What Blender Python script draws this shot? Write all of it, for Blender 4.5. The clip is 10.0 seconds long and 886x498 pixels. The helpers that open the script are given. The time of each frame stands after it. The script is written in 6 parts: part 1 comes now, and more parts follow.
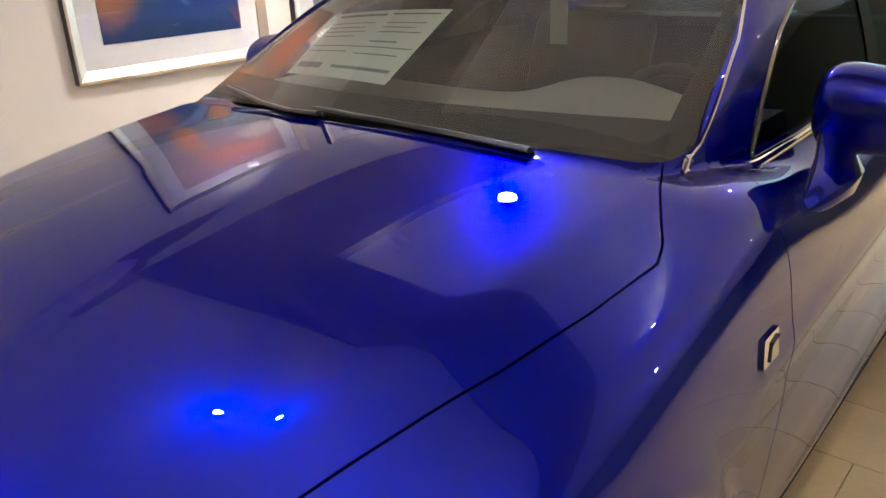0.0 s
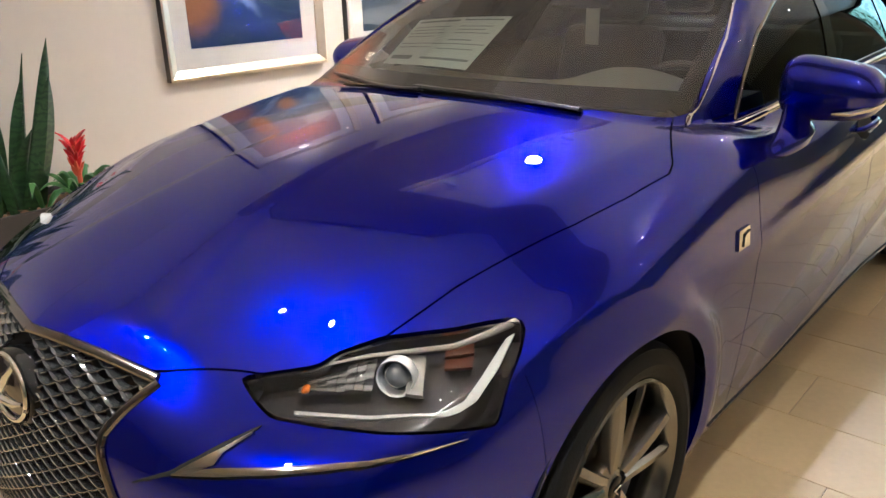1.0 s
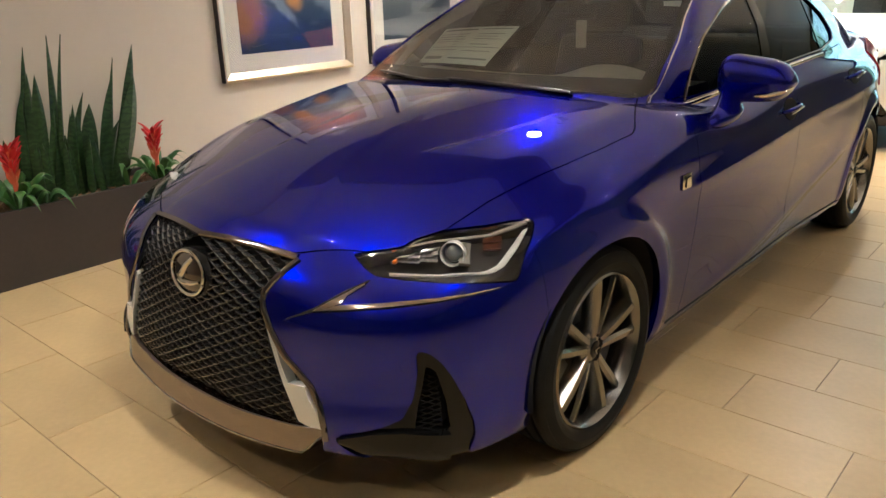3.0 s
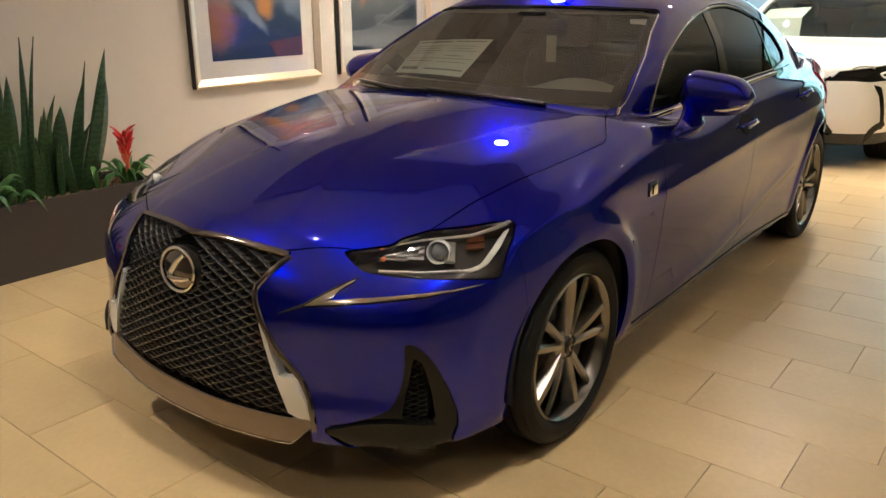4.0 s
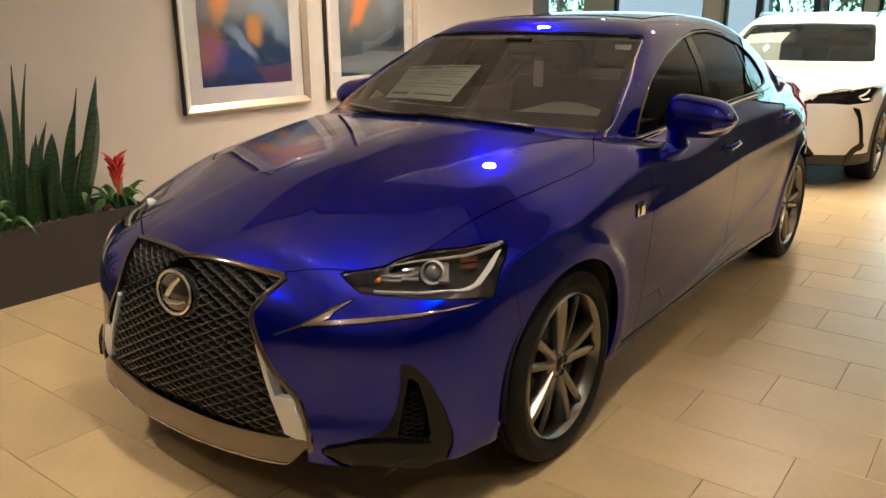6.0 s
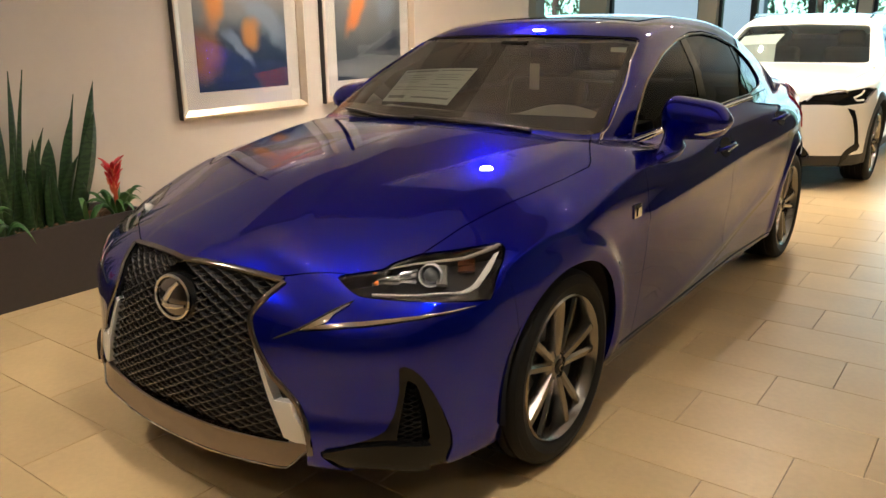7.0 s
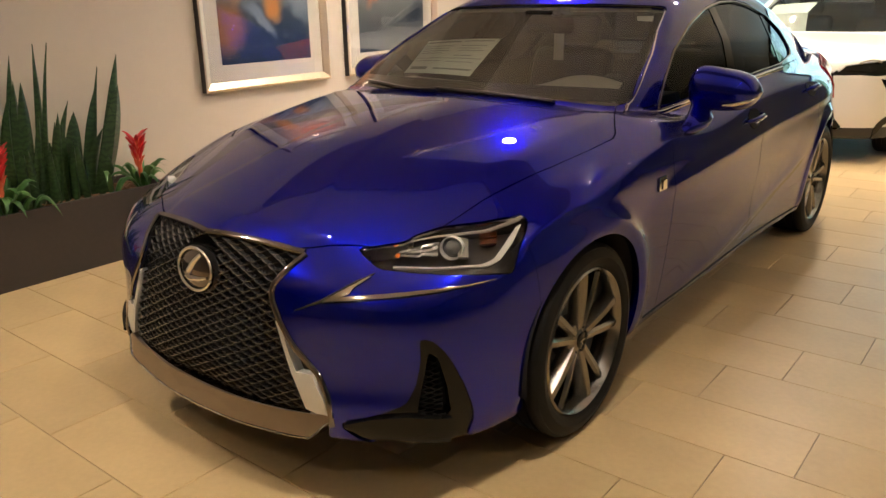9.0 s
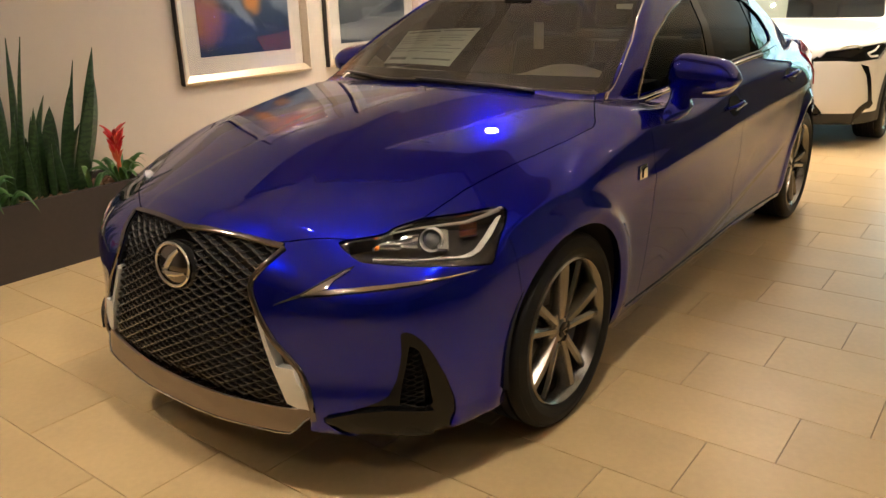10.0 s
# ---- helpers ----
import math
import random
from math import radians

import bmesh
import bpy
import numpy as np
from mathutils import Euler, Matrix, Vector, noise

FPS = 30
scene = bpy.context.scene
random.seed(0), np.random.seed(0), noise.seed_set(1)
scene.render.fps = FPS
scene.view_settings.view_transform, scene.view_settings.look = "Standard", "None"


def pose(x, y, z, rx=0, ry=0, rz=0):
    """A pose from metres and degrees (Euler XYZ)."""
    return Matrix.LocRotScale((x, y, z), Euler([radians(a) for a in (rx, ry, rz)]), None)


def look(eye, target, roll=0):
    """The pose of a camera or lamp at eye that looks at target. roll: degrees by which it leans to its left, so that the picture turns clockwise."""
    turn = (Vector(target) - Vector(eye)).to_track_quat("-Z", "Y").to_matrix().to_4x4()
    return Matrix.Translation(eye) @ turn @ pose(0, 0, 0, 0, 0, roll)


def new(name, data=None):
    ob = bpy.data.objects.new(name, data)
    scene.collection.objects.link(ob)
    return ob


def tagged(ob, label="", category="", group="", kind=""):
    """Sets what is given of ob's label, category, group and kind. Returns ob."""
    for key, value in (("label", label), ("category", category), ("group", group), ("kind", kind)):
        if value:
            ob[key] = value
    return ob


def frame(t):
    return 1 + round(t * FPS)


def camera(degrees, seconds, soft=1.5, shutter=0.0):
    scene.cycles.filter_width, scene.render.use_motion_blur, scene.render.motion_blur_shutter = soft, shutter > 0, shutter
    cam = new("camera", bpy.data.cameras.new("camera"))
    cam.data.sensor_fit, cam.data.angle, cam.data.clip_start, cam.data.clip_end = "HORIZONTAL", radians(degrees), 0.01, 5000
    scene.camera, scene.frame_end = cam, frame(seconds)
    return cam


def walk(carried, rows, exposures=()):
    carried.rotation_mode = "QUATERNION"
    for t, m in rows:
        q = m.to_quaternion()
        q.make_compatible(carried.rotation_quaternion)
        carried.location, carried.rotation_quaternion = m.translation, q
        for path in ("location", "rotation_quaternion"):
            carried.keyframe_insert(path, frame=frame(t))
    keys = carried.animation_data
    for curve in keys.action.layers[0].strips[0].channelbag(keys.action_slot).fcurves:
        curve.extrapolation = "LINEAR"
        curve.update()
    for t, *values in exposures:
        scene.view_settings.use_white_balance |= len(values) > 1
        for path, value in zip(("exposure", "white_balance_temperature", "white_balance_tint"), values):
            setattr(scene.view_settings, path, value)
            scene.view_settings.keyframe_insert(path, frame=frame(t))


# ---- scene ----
cam = camera(59.8, 10.0)
PATH = [
    (0, (1.212, -0.629, 1.338), (-0.024, 0.762, 0.604), -2.6),
    (0.5, (1.436, -0.934, 1.348), (0.107, 0.408, 0.69), -3.1),
    (1, (1.484, -1.219, 1.339), (0.231, 0.183, 0.657), -1.7),
    (1.5, (1.511, -1.41, 1.35), (0.339, 0.042, 0.63), -3.1),
    (2, (1.637, -1.517, 1.357), (0.562, 0.024, 0.672), -2.1),
    (2.5, (1.858, -1.704, 1.367), (0.668, -0.218, 0.755), -1.7),
    (3, (1.9, -1.859, 1.374), (0.647, -0.444, 0.719), -1.7),
    (4.5, (1.909, -2.02, 1.371), (0.771, -0.494, 0.758), 0.5),
    (5, (1.912, -2.035, 1.373), (0.748, -0.525, 0.768), 0.1),
    (5.5, (1.914, -2.037, 1.374), (0.754, -0.514, 0.795), 0.0),
    (7, (1.917, -2.045, 1.375), (0.769, -0.505, 0.818), -0.6),
    (7.5, (1.92, -2.043, 1.375), (0.773, -0.505, 0.811), -0.6),
    (8, (1.917, -2.036, 1.377), (0.763, -0.505, 0.807), -0.6),
    (8.5, (1.913, -2.036, 1.371), (0.742, -0.527, 0.779), -0.6),
    (9, (1.913, -2.032, 1.367), (0.728, -0.544, 0.746), -1.0),
    (9.5, (1.922, -2.017, 1.365), (0.755, -0.524, 0.724), -1.6),
    (10, (1.92, -2.01, 1.366), (0.767, -0.508, 0.721), -1.5),
]
walk(cam, [(t, look(eye, target, roll)) for t, eye, target, roll in PATH],
     [(0, 0.64, 4830, 16), (2, 0.44, 5040, 15), (3, 0.18, 5280, 15), (5.5, 0.07, 5640, 17), (7, 0.06, 5680, 18), (9, 0.06, 5920, 19), (10, 0.06, 5970, 19)])

# ---- lamps and sky ----
# downlights: place, power, radius of the lamp face, cone in degrees
LAMPS = [(-1.03, 2.46, 420, 0.058, 138), (-0.05, -0.46, 14, 0.016, 138), (-0.6, -0.46, 12, 0.014, 138), (-1.3, 4.6, 220, 0.03, 138),
         # the lamp at (0.15, 5.75) is added, unseen, to brighten the crossover's bonnet
         (0.5, 4.5, 210, 0.03, 138), (0.15, 5.75, 300, 0.03, 120), (3.7, 0.2, 70, 0.03, 138), (3.6, 3.2, 80, 0.03, 138), (3.2, 5.2, 170, 0.03, 138), (0.94, -2.9, 50, 0.03, 138),
         (-1.3, -1.75, 165, 0.03, 116), (1.35, -0.75, 180, 0.03, 96), (1.8, 7.0, 260, 0.03, 138), (-1.0, 7.4, 240, 0.03, 138)]
# track spotlights: place, what they point at, power, cone in degrees
SPOTS = [((1.6, 1.92), (-2.46, 2.6, 1.3), 100, 95), ((1.5, -0.9), (-2.46, -0.3, 1.1), 120, 95),
         ((-1.1, 1.54), (-2.46, 1.54, 2.03), 205, 38), ((-1.1, 3.0), (-2.46, 2.84, 2.03), 205, 38)]
CEIL = 2.95

world = bpy.data.worlds.new("sky")
scene.world = world
world.use_nodes = True
wn = world.node_tree
sky = wn.nodes.new("ShaderNodeTexSky")
sky.sky_type, sky.sun_disc = "NISHITA", False
sky.sun_elevation, sky.sun_rotation = radians(50), radians(195)
wn.links.new(sky.outputs[0], wn.nodes["Background"].inputs[0])
wn.nodes["Background"].inputs[1].default_value = 0.15

sun = new("sun", bpy.data.lights.new("sun", "SUN"))
sun.data.energy, sun.data.angle, sun.data.color = 5.0, radians(0.6), (1, 0.95, 0.88)
sun.matrix_world = look((-8, -12, 34), (0, 15, 0))
tagged(sun, "afternoon sun over the garden outside", "sun", kind="structure")

# ---- materials ----
def mat(name, base, rough=0.5, metal=0.0, coat=0.0, vary=0.0, scale=8.0, bump=0.0, bscale=60.0, spec=0.5, fine=0.0):
    """A principled material with variation at two scales and relief."""
    m = bpy.data.materials.new(name)
    m.use_nodes = True
    nt = m.node_tree
    b = nt.nodes["Principled BSDF"]
    b.inputs["Base Color"].default_value = (*base, 1)
    b.inputs["Roughness"].default_value = rough
    b.inputs["Metallic"].default_value = metal
    b.inputs["Coat Weight"].default_value = coat
    b.inputs["Coat Roughness"].default_value = 0.02
    b.inputs["Specular IOR Level"].default_value = spec
    tc = nt.nodes.new("ShaderNodeTexCoord")
    if vary:
        big = nt.nodes.new("ShaderNodeTexNoise")
        big.inputs["Scale"].default_value, big.inputs["Detail"].default_value = scale, 6
        nt.links.new(tc.outputs["Object"], big.inputs["Vector"])
        small = nt.nodes.new("ShaderNodeTexNoise")
        small.inputs["Scale"].default_value, small.inputs["Detail"].default_value = scale * 14, 3
        nt.links.new(tc.outputs["Object"], small.inputs["Vector"])
        add = nt.nodes.new("ShaderNodeMath")
        add.operation = "MULTIPLY_ADD"
        nt.links.new(small.outputs["Fac"], add.inputs[0])
        add.inputs[1].default_value = 0.5 if fine == 0 else fine
        nt.links.new(big.outputs["Fac"], add.inputs[2])
        mr = nt.nodes.new("ShaderNodeMapRange")
        mr.inputs["From Min"].default_value, mr.inputs["From Max"].default_value = 0.45, 1.05
        mr.inputs["To Min"].default_value, mr.inputs["To Max"].default_value = 1 - vary, 1 + vary
        nt.links.new(add.outputs[0], mr.inputs["Value"])
        mul = nt.nodes.new("ShaderNodeVectorMath")
        mul.operation = "SCALE"
        mul.inputs[0].default_value = base
        nt.links.new(mr.outputs[0], mul.inputs["Scale"])
        nt.links.new(mul.outputs[0], b.inputs["Base Color"])
    if bump:
        bn = nt.nodes.new("ShaderNodeTexNoise")
        bn.inputs["Scale"].default_value, bn.inputs["Detail"].default_value = bscale, 4
        nt.links.new(tc.outputs["Object"], bn.inputs["Vector"])
        bp = nt.nodes.new("ShaderNodeBump")
        bp.inputs["Strength"].default_value, bp.inputs["Distance"].default_value = bump, 0.004
        nt.links.new(bn.outputs["Fac"], bp.inputs["Height"])
        nt.links.new(bp.outputs[0], b.inputs["Normal"])
    return m


def glow(name, colour, strength):
    m = bpy.data.materials.new(name)
    m.use_nodes = True
    b = m.node_tree.nodes["Principled BSDF"]
    b.inputs["Base Color"].default_value = (*colour, 1)
    b.inputs["Emission Color"].default_value = (*colour, 1)
    b.inputs["Emission Strength"].default_value = strength
    return m


def glass(name, tint, rough=0.0, haze=0.0, ior=1.5):
    """Thin tinted glass: clear coat over a tinted pass-through, with a diffuse veil for reflected haze."""
    m = bpy.data.materials.new(name)
    m.use_nodes = True
    nt = m.node_tree
    nt.nodes.remove(nt.nodes["Principled BSDF"])
    tr = nt.nodes.new("ShaderNodeBsdfTransparent")
    tr.inputs[0].default_value = (*tint, 1)
    body = tr.outputs[0]
    if haze:
        df = nt.nodes.new("ShaderNodeBsdfDiffuse")
        df.inputs[0].default_value = (0.62, 0.56, 0.48, 1)
        tc = nt.nodes.new("ShaderNodeTexCoord")
        nz = nt.nodes.new("ShaderNodeTexNoise")
        nz.inputs["Scale"].default_value, nz.inputs["Detail"].default_value = 3.0, 5
        nt.links.new(tc.outputs["Object"], nz.inputs["Vector"])
        mr = nt.nodes.new("ShaderNodeMapRange")
        mr.inputs["To Min"].default_value, mr.inputs["To Max"].default_value = haze * 0.6, haze * 1.4
        nt.links.new(nz.outputs["Fac"], mr.inputs["Value"])
        fm = nt.nodes.new("ShaderNodeMixShader")
        nt.links.new(mr.outputs[0], fm.inputs[0])
        nt.links.new(tr.outputs[0], fm.inputs[1])
        nt.links.new(df.outputs[0], fm.inputs[2])
        body = fm.outputs[0]
    gl = nt.nodes.new("ShaderNodeBsdfGlossy")
    gl.inputs["Roughness"].default_value = rough
    fr = nt.nodes.new("ShaderNodeFresnel")
    fr.inputs[0].default_value = ior
    mx = nt.nodes.new("ShaderNodeMixShader")
    nt.links.new(fr.outputs[0], mx.inputs[0])
    nt.links.new(body, mx.inputs[1])
    nt.links.new(gl.outputs[0], mx.inputs[2])
    nt.links.new(mx.outputs[0], nt.nodes["Material Output"].inputs[0])
    return m


M_PAINT = mat("blue_paint", (0.0008, 0.005, 0.35), 0.24, 0.86, 1.0, spec=0.0)
M_PAINT.node_tree.nodes["Principled BSDF"].inputs["Coat IOR"].default_value = 1.6
M_PAINT.node_tree.nodes["Principled BSDF"].inputs["Specular Tint"].default_value = (0.0, 0.0, 0.06, 1)
M_PAINT.node_tree.nodes["Principled BSDF"].inputs["Coat Roughness"].default_value = 0.004
M_WHITE = mat("pearl_white_paint", (0.78, 0.76, 0.72), 0.3, 0.0, 1.0)
M_BLACK = mat("gloss_black", (0.006, 0.006, 0.006), 0.08, 0, 0.0, spec=0.3)
M_MESH = mat("mesh_black", (0.16, 0.16, 0.162), 0.07, 0.75, 0.9)
M_PLASTIC = mat("black_plastic", (0.02, 0.02, 0.02), 0.55, bump=0.15, bscale=400)
# near-black, for shade painted into gaps and recesses and for dark parts
M_SHADOW = mat("shade_and_dark_parts", (0.008, 0.008, 0.008), 0.9)
M_CHROME = mat("chrome", (0.75, 0.74, 0.72), 0.08, 1.0)
M_DCHROME = mat("dark_chrome", (0.21, 0.20, 0.195), 0.09, 1.0)
M_SATIN = mat("satin_silver", (0.80, 0.80, 0.79), 0.35, 0.25)
M_RUBBER = mat("tyre_rubber", (0.009, 0.009, 0.009), 0.6, vary=0.2, scale=20, bump=0.2, bscale=200, spec=0.2)
M_RIM = mat("gunmetal_alloy", (0.23, 0.22, 0.205), 0.27, 1.0, 0.5)
M_DISC = mat("brake_steel", (0.35, 0.34, 0.33), 0.35, 1.0)
M_CALIPER = mat("caliper_grey", (0.12, 0.12, 0.13), 0.5, 0.4)
M_AMBER = mat("amber_plastic", (0.75, 0.2, 0.02), 0.15, 0, 0.6)
M_RED = mat("red_lamp_plastic", (0.5, 0.012, 0.012), 0.12, 0, 0.8)
M_LEATHER = mat("black_leather", (0.015, 0.015, 0.017), 0.5, vary=0.2, scale=10, bump=0.06, bscale=300)
M_DASH = mat("dash_grey", (0.50, 0.49, 0.44), 0.6, bump=0.05, bscale=400)
M_PAPER = mat("sticker_paper", (0.76, 0.80, 0.74), 0.6)
M_INK = mat("grey_ink", (0.25, 0.27, 0.27), 0.6)
# the windscreen's pale veil imitates the ceiling's reflected glare
M_WSGLASS = glass("windscreen_glass", (0.72, 0.74, 0.70), haze=0.075, ior=1.5)
M_FARGLASS = glass("crossover_glass", (0.72, 0.76, 0.74))
M_SIDEGLASS = glass("tinted_side_glass", (0.10, 0.12, 0.13), ior=1.30)
M_FRONTGLASS = glass("clear_front_side_glass", (0.42, 0.46, 0.46), ior=1.24)
M_PICGLASS = glass("picture_glass", (0.92, 0.93, 0.92), ior=2.0)
M_LENS = glass("lamp_lens", (0.92, 0.92, 0.92))
M_WINDOW = glass("window_glass", (0.92, 0.95, 0.94))
M_WALL = mat("taupe_wall_paint", (0.56, 0.49, 0.41), 0.75, vary=0.03, scale=1.2, bump=0.12, bscale=250)
M_REFLECTION_BEAM = mat("reflection_beam_paint", (0.26, 0.21, 0.16), 0.7, vary=0.04, scale=2)
M_CEILING = mat("ceiling_paint", (0.90, 0.87, 0.82), 0.8, vary=0.03, scale=2)
M_GROUT = mat("grout", (0.20, 0.145, 0.092), 0.9)
M_FRAME = mat("champagne_frame", (0.62, 0.50, 0.36), 0.35, 0.6, vary=0.05, scale=30)
M_FRAMEDARK = mat("dark_frame_side", (0.02, 0.016, 0.013), 0.4)
M_MATBOARD = mat("mat_board", (0.60, 0.54, 0.47), 0.9)
M_PLANTER = mat("dark_bronze_planter", (0.055, 0.045, 0.04), 0.5, 0.2, vary=0.12, scale=3)
M_SOIL = mat("bark_mulch", (0.16, 0.09, 0.05), 0.95, vary=0.4, scale=30)
M_COLUMN = mat("tan_column", (0.36, 0.29, 0.22), 0.7, vary=0.04, scale=2)
M_MULLION = mat("dark_mullion", (0.03, 0.03, 0.03), 0.4, 0.5)
M_LAMPRIM = mat("white_lamp_trim", (0.8, 0.8, 0.78), 0.4)
M_LAMP = glow("warm_lamp", (1.0, 0.78, 0.5), 260.0)

# ---- body shapes as fields ----
def spl(xs, ys):
    """A smooth curve with even curvature through a few knots, flat beyond its ends."""
    xs, ys = np.array(xs, float), np.array(ys, float)
    n, h = len(xs), np.diff(xs)
    A, r = np.eye(n), np.zeros(n)
    for i in range(1, n - 1):
        A[i, i - 1:i + 2] = h[i - 1], 2 * (h[i - 1] + h[i]), h[i]
        r[i] = 6 * ((ys[i + 1] - ys[i]) / h[i] - (ys[i] - ys[i - 1]) / h[i - 1])
    m = np.linalg.solve(A, r)
    t = np.linspace(xs[0], xs[-1], 3000)
    i = np.clip(np.searchsorted(xs, t) - 1, 0, n - 2)
    a, b, k = xs[i + 1] - t, t - xs[i], h[i]
    v = m[i] * a**3 / (6 * k) + m[i + 1] * b**3 / (6 * k) + (ys[i] / k - m[i] * k / 6) * a + (ys[i + 1] / k - m[i + 1] * k / 6) * b
    return lambda q: np.interp(q, t, v)


def smax(a, b, k):
    h = np.maximum(k - np.abs(a - b), 0) / k
    return np.maximum(a, b) + h * h * k / 4


def smin(a, b, k):
    return -smax(-a, -b, k)


def step(a, b, v):
    s = np.clip((v - a) / (b - a), 0, 1)
    return s * s * (3 - 2 * s)


# sedan: front axle at y = 0, rear axle at y = 2.8, nose towards -y
S_PLAN = spl((-0.6, -0.4, -0.2, 0, 0.45, 1.2, 2.0, 2.8, 3.0, 3.2, 3.4, 3.6, 3.84),
             (0.83, 0.872, 0.893, 0.903, 0.898, 0.896, 0.898, 0.905, 0.874, 0.828, 0.788, 0.745, 0.69))
S_TUCK = spl((0.15, 0.25, 0.35, 0.5, 0.62, 0.72, 0.8, 0.88, 0.94, 1.0, 1.06, 1.12),
             (0.06, 0.035, 0.02, 0.007, 0, 0.003, 0.013, 0.034, 0.062, 0.10, 0.16, 0.24))
S_TOP = spl((-0.85, -0.77, -0.6, -0.4, -0.2, 0, 0.2, 0.45, 0.6, 1.5, 2.6, 3.0, 3.3, 3.6, 3.76, 3.86),
            (0.685, 0.723, 0.785, 0.855, 0.914, 0.953, 0.982, 1.006, 1.012, 1.01, 1.005, 1.022, 1.038, 1.046, 1.045, 1.0))
S_FALL = spl((-0.8, -0.55, -0.3, -0.1, 0.07, 0.2, 0.35, 0.45, 0.56, 0.68, 0.8, 1.5, 2.8, 3.2, 3.7),
             (0.222, 0.145, 0.126, 0.100, 0.088, 0.082, 0.073, 0.066, 0.056, 0.066, 0.084, 0.045, 0.05, 0.06, 0.07))
S_RIDGE = spl((-0.6, -0.4, -0.2, 0.0, 0.2, 0.45, 0.6), (0.45, 0.515, 0.585, 0.642, 0.675, 0.697, 0.705))
S_NOSE = spl((0, 0.2, 0.32, 0.46, 0.6, 0.7, 0.76, 0.81, 0.85, 0.88, 0.91, 0.95),
             (-0.85, -0.84, -0.822, -0.793, -0.730, -0.660, -0.600, -0.520, -0.425, -0.28, -0.1, 0.2))
S_LEAN = spl((0.15, 0.22, 0.3, 0.45, 0.54, 0.59, 0.63, 0.67, 0.70, 0.74, 0.80, 0.9),
             (0.05, 0.018, 0.0, 0.010, 0.023, 0.035, 0.054, 0.089, 0.126, 0.158, 0.172, 0.175))
S_TAIL = spl((0, 0.3, 0.5, 0.7, 0.8, 0.87, 0.91), (3.78, 3.755, 3.70, 3.55, 3.40, 3.23, 3.05))
S_ROOF = spl((0.7, 1.0, 1.25, 1.5, 1.8, 2.1, 2.4, 2.7, 3.0, 3.4),
             (1.29, 1.352, 1.388, 1.410, 1.422, 1.418, 1.398, 1.358, 1.30, 1.2))
S_CABIN = spl((0.4, 0.6, 0.8, 1.2, 2.0, 2.4, 2.8, 3.1, 3.4), (0.12, 0.065, 0.03, 0, 0, 0.015, 0.06, 0.12, 0.2))


def sedan_lower(x, y, z):
    X = np.abs(x)
    w = S_PLAN(y) - S_TUCK(z)
    for yc in (0.0, 2.8):
        r = np.hypot(y - yc, z - 0.325)
        w = w + 0.014 * np.exp(-(((r - 0.385) / 0.035) ** 2)) * step(0.15, 0.3, z)
    # crease along the doors, and the scoop under it that climbs to the rear arch
    crease = 0.70 + 0.055 * (y - 0.5)
    w = w + 0.008 * np.exp(-(((z - crease) / 0.035) ** 2)) * step(0.3, 0.7, y) * (1 - step(2.9, 3.3, y))
    low = 0.25 + 0.14 * np.clip(y - 0.7, 0, 2) ** 1.5
    w = w + (0.005 * np.exp(-(((z - low) / 0.03) ** 2)) - 0.004 * np.exp(-(((z - low - 0.11) / 0.07) ** 2))) * step(0.5, 0.9, y) * (1 - step(2.15, 2.4, y))
    side = X - w
    Xf = -smax(-X, np.full(np.shape(X), -0.74), 0.2)
    # raised middle of the bonnet, with a soft edge that runs to the grille's corners
    edge = np.interp(y, (-0.7, -0.6, -0.53, -0.3, -0.08, 0.2), (0.305, 0.275, 0.25, 0.18, 0.155, 0.15))
    rise = 0.0018 * np.tanh((edge - X) / 0.012) * (1 - step(-0.2, 0.15, y))
    # near-flat bonnet top out to a crease, and a steeper flank from there to the fender
    fall = S_FALL(y) * (Xf / 0.7) ** 2.39
    ridge = S_RIDGE(y)
    edge_fall = 0.70 * S_FALL(y) * ((ridge - 0.02) / 0.7) ** 2.39
    flat = edge_fall * (X / ridge) ** 2
    flank = edge_fall + 0.42 * (X - ridge)
    shaped = smax(flat, smin(flank, fall, 0.02), 0.008)
    zone = step(-0.55, 0.0, y) * (1 - step(0.47, 0.60, y))
    top = z - (S_TOP(y) - fall - zone * (shaped - fall) + rise)
    front = S_NOSE(X) + S_LEAN(z - 0.05 * np.exp(-((X / 0.22) ** 2))) - y
    # cheeks beside the grille: hollowed under a soft edge, flaring out again towards the lip
    cheek = step(0.36, 0.47, X) * (1 - step(0.70, 0.80, X)) * (1 - step(0.40, 0.575, z)) * step(0.27, 0.38, z)
    front = front + 0.018 * cheek
    rear = y - S_TAIL(X) + 0.10 * np.clip(z - 0.75, 0, 1) + 0.25 * np.clip(0.35 - z, 0, 1)
    d = smax(side, top, 0.10)
    d = smax(d, front, 0.045)
    d = smax(d, rear, 0.05)
    return smax(d, 0.19 - z, 0.03)


def sedan_cabin(x, y, z):
    X = np.abs(x)
    # the glass stands more upright over the belt, behind a shelf on the shoulder
    shelf = 0.235 * np.clip(1.17 - z, 0, 0.25) * (1 - step(1.3, 2.2, y))
    side = (X - (0.815 - S_CABIN(y) - shelf - 0.55 * (z - 0.95) - 0.28 * np.clip(z - 0.95, 0, 1) ** 2)) * 0.86
    roof = z - (S_ROOF(y) - 0.075 * X**2 - 0.12 * X**4)
    front = (0.43 + 0.27 * X**2 + (z - 1.0) * 2.1 - y) * 0.43
    rear = (y - (2.52 + (1.38 - z) * 2.35 - 0.3 * X**2)) * 0.40
    d = smax(side, roof, 0.07)
    d = smax(d, front, 0.03)
    return np.maximum(smax(d, rear, 0.06), 0.9 - z)


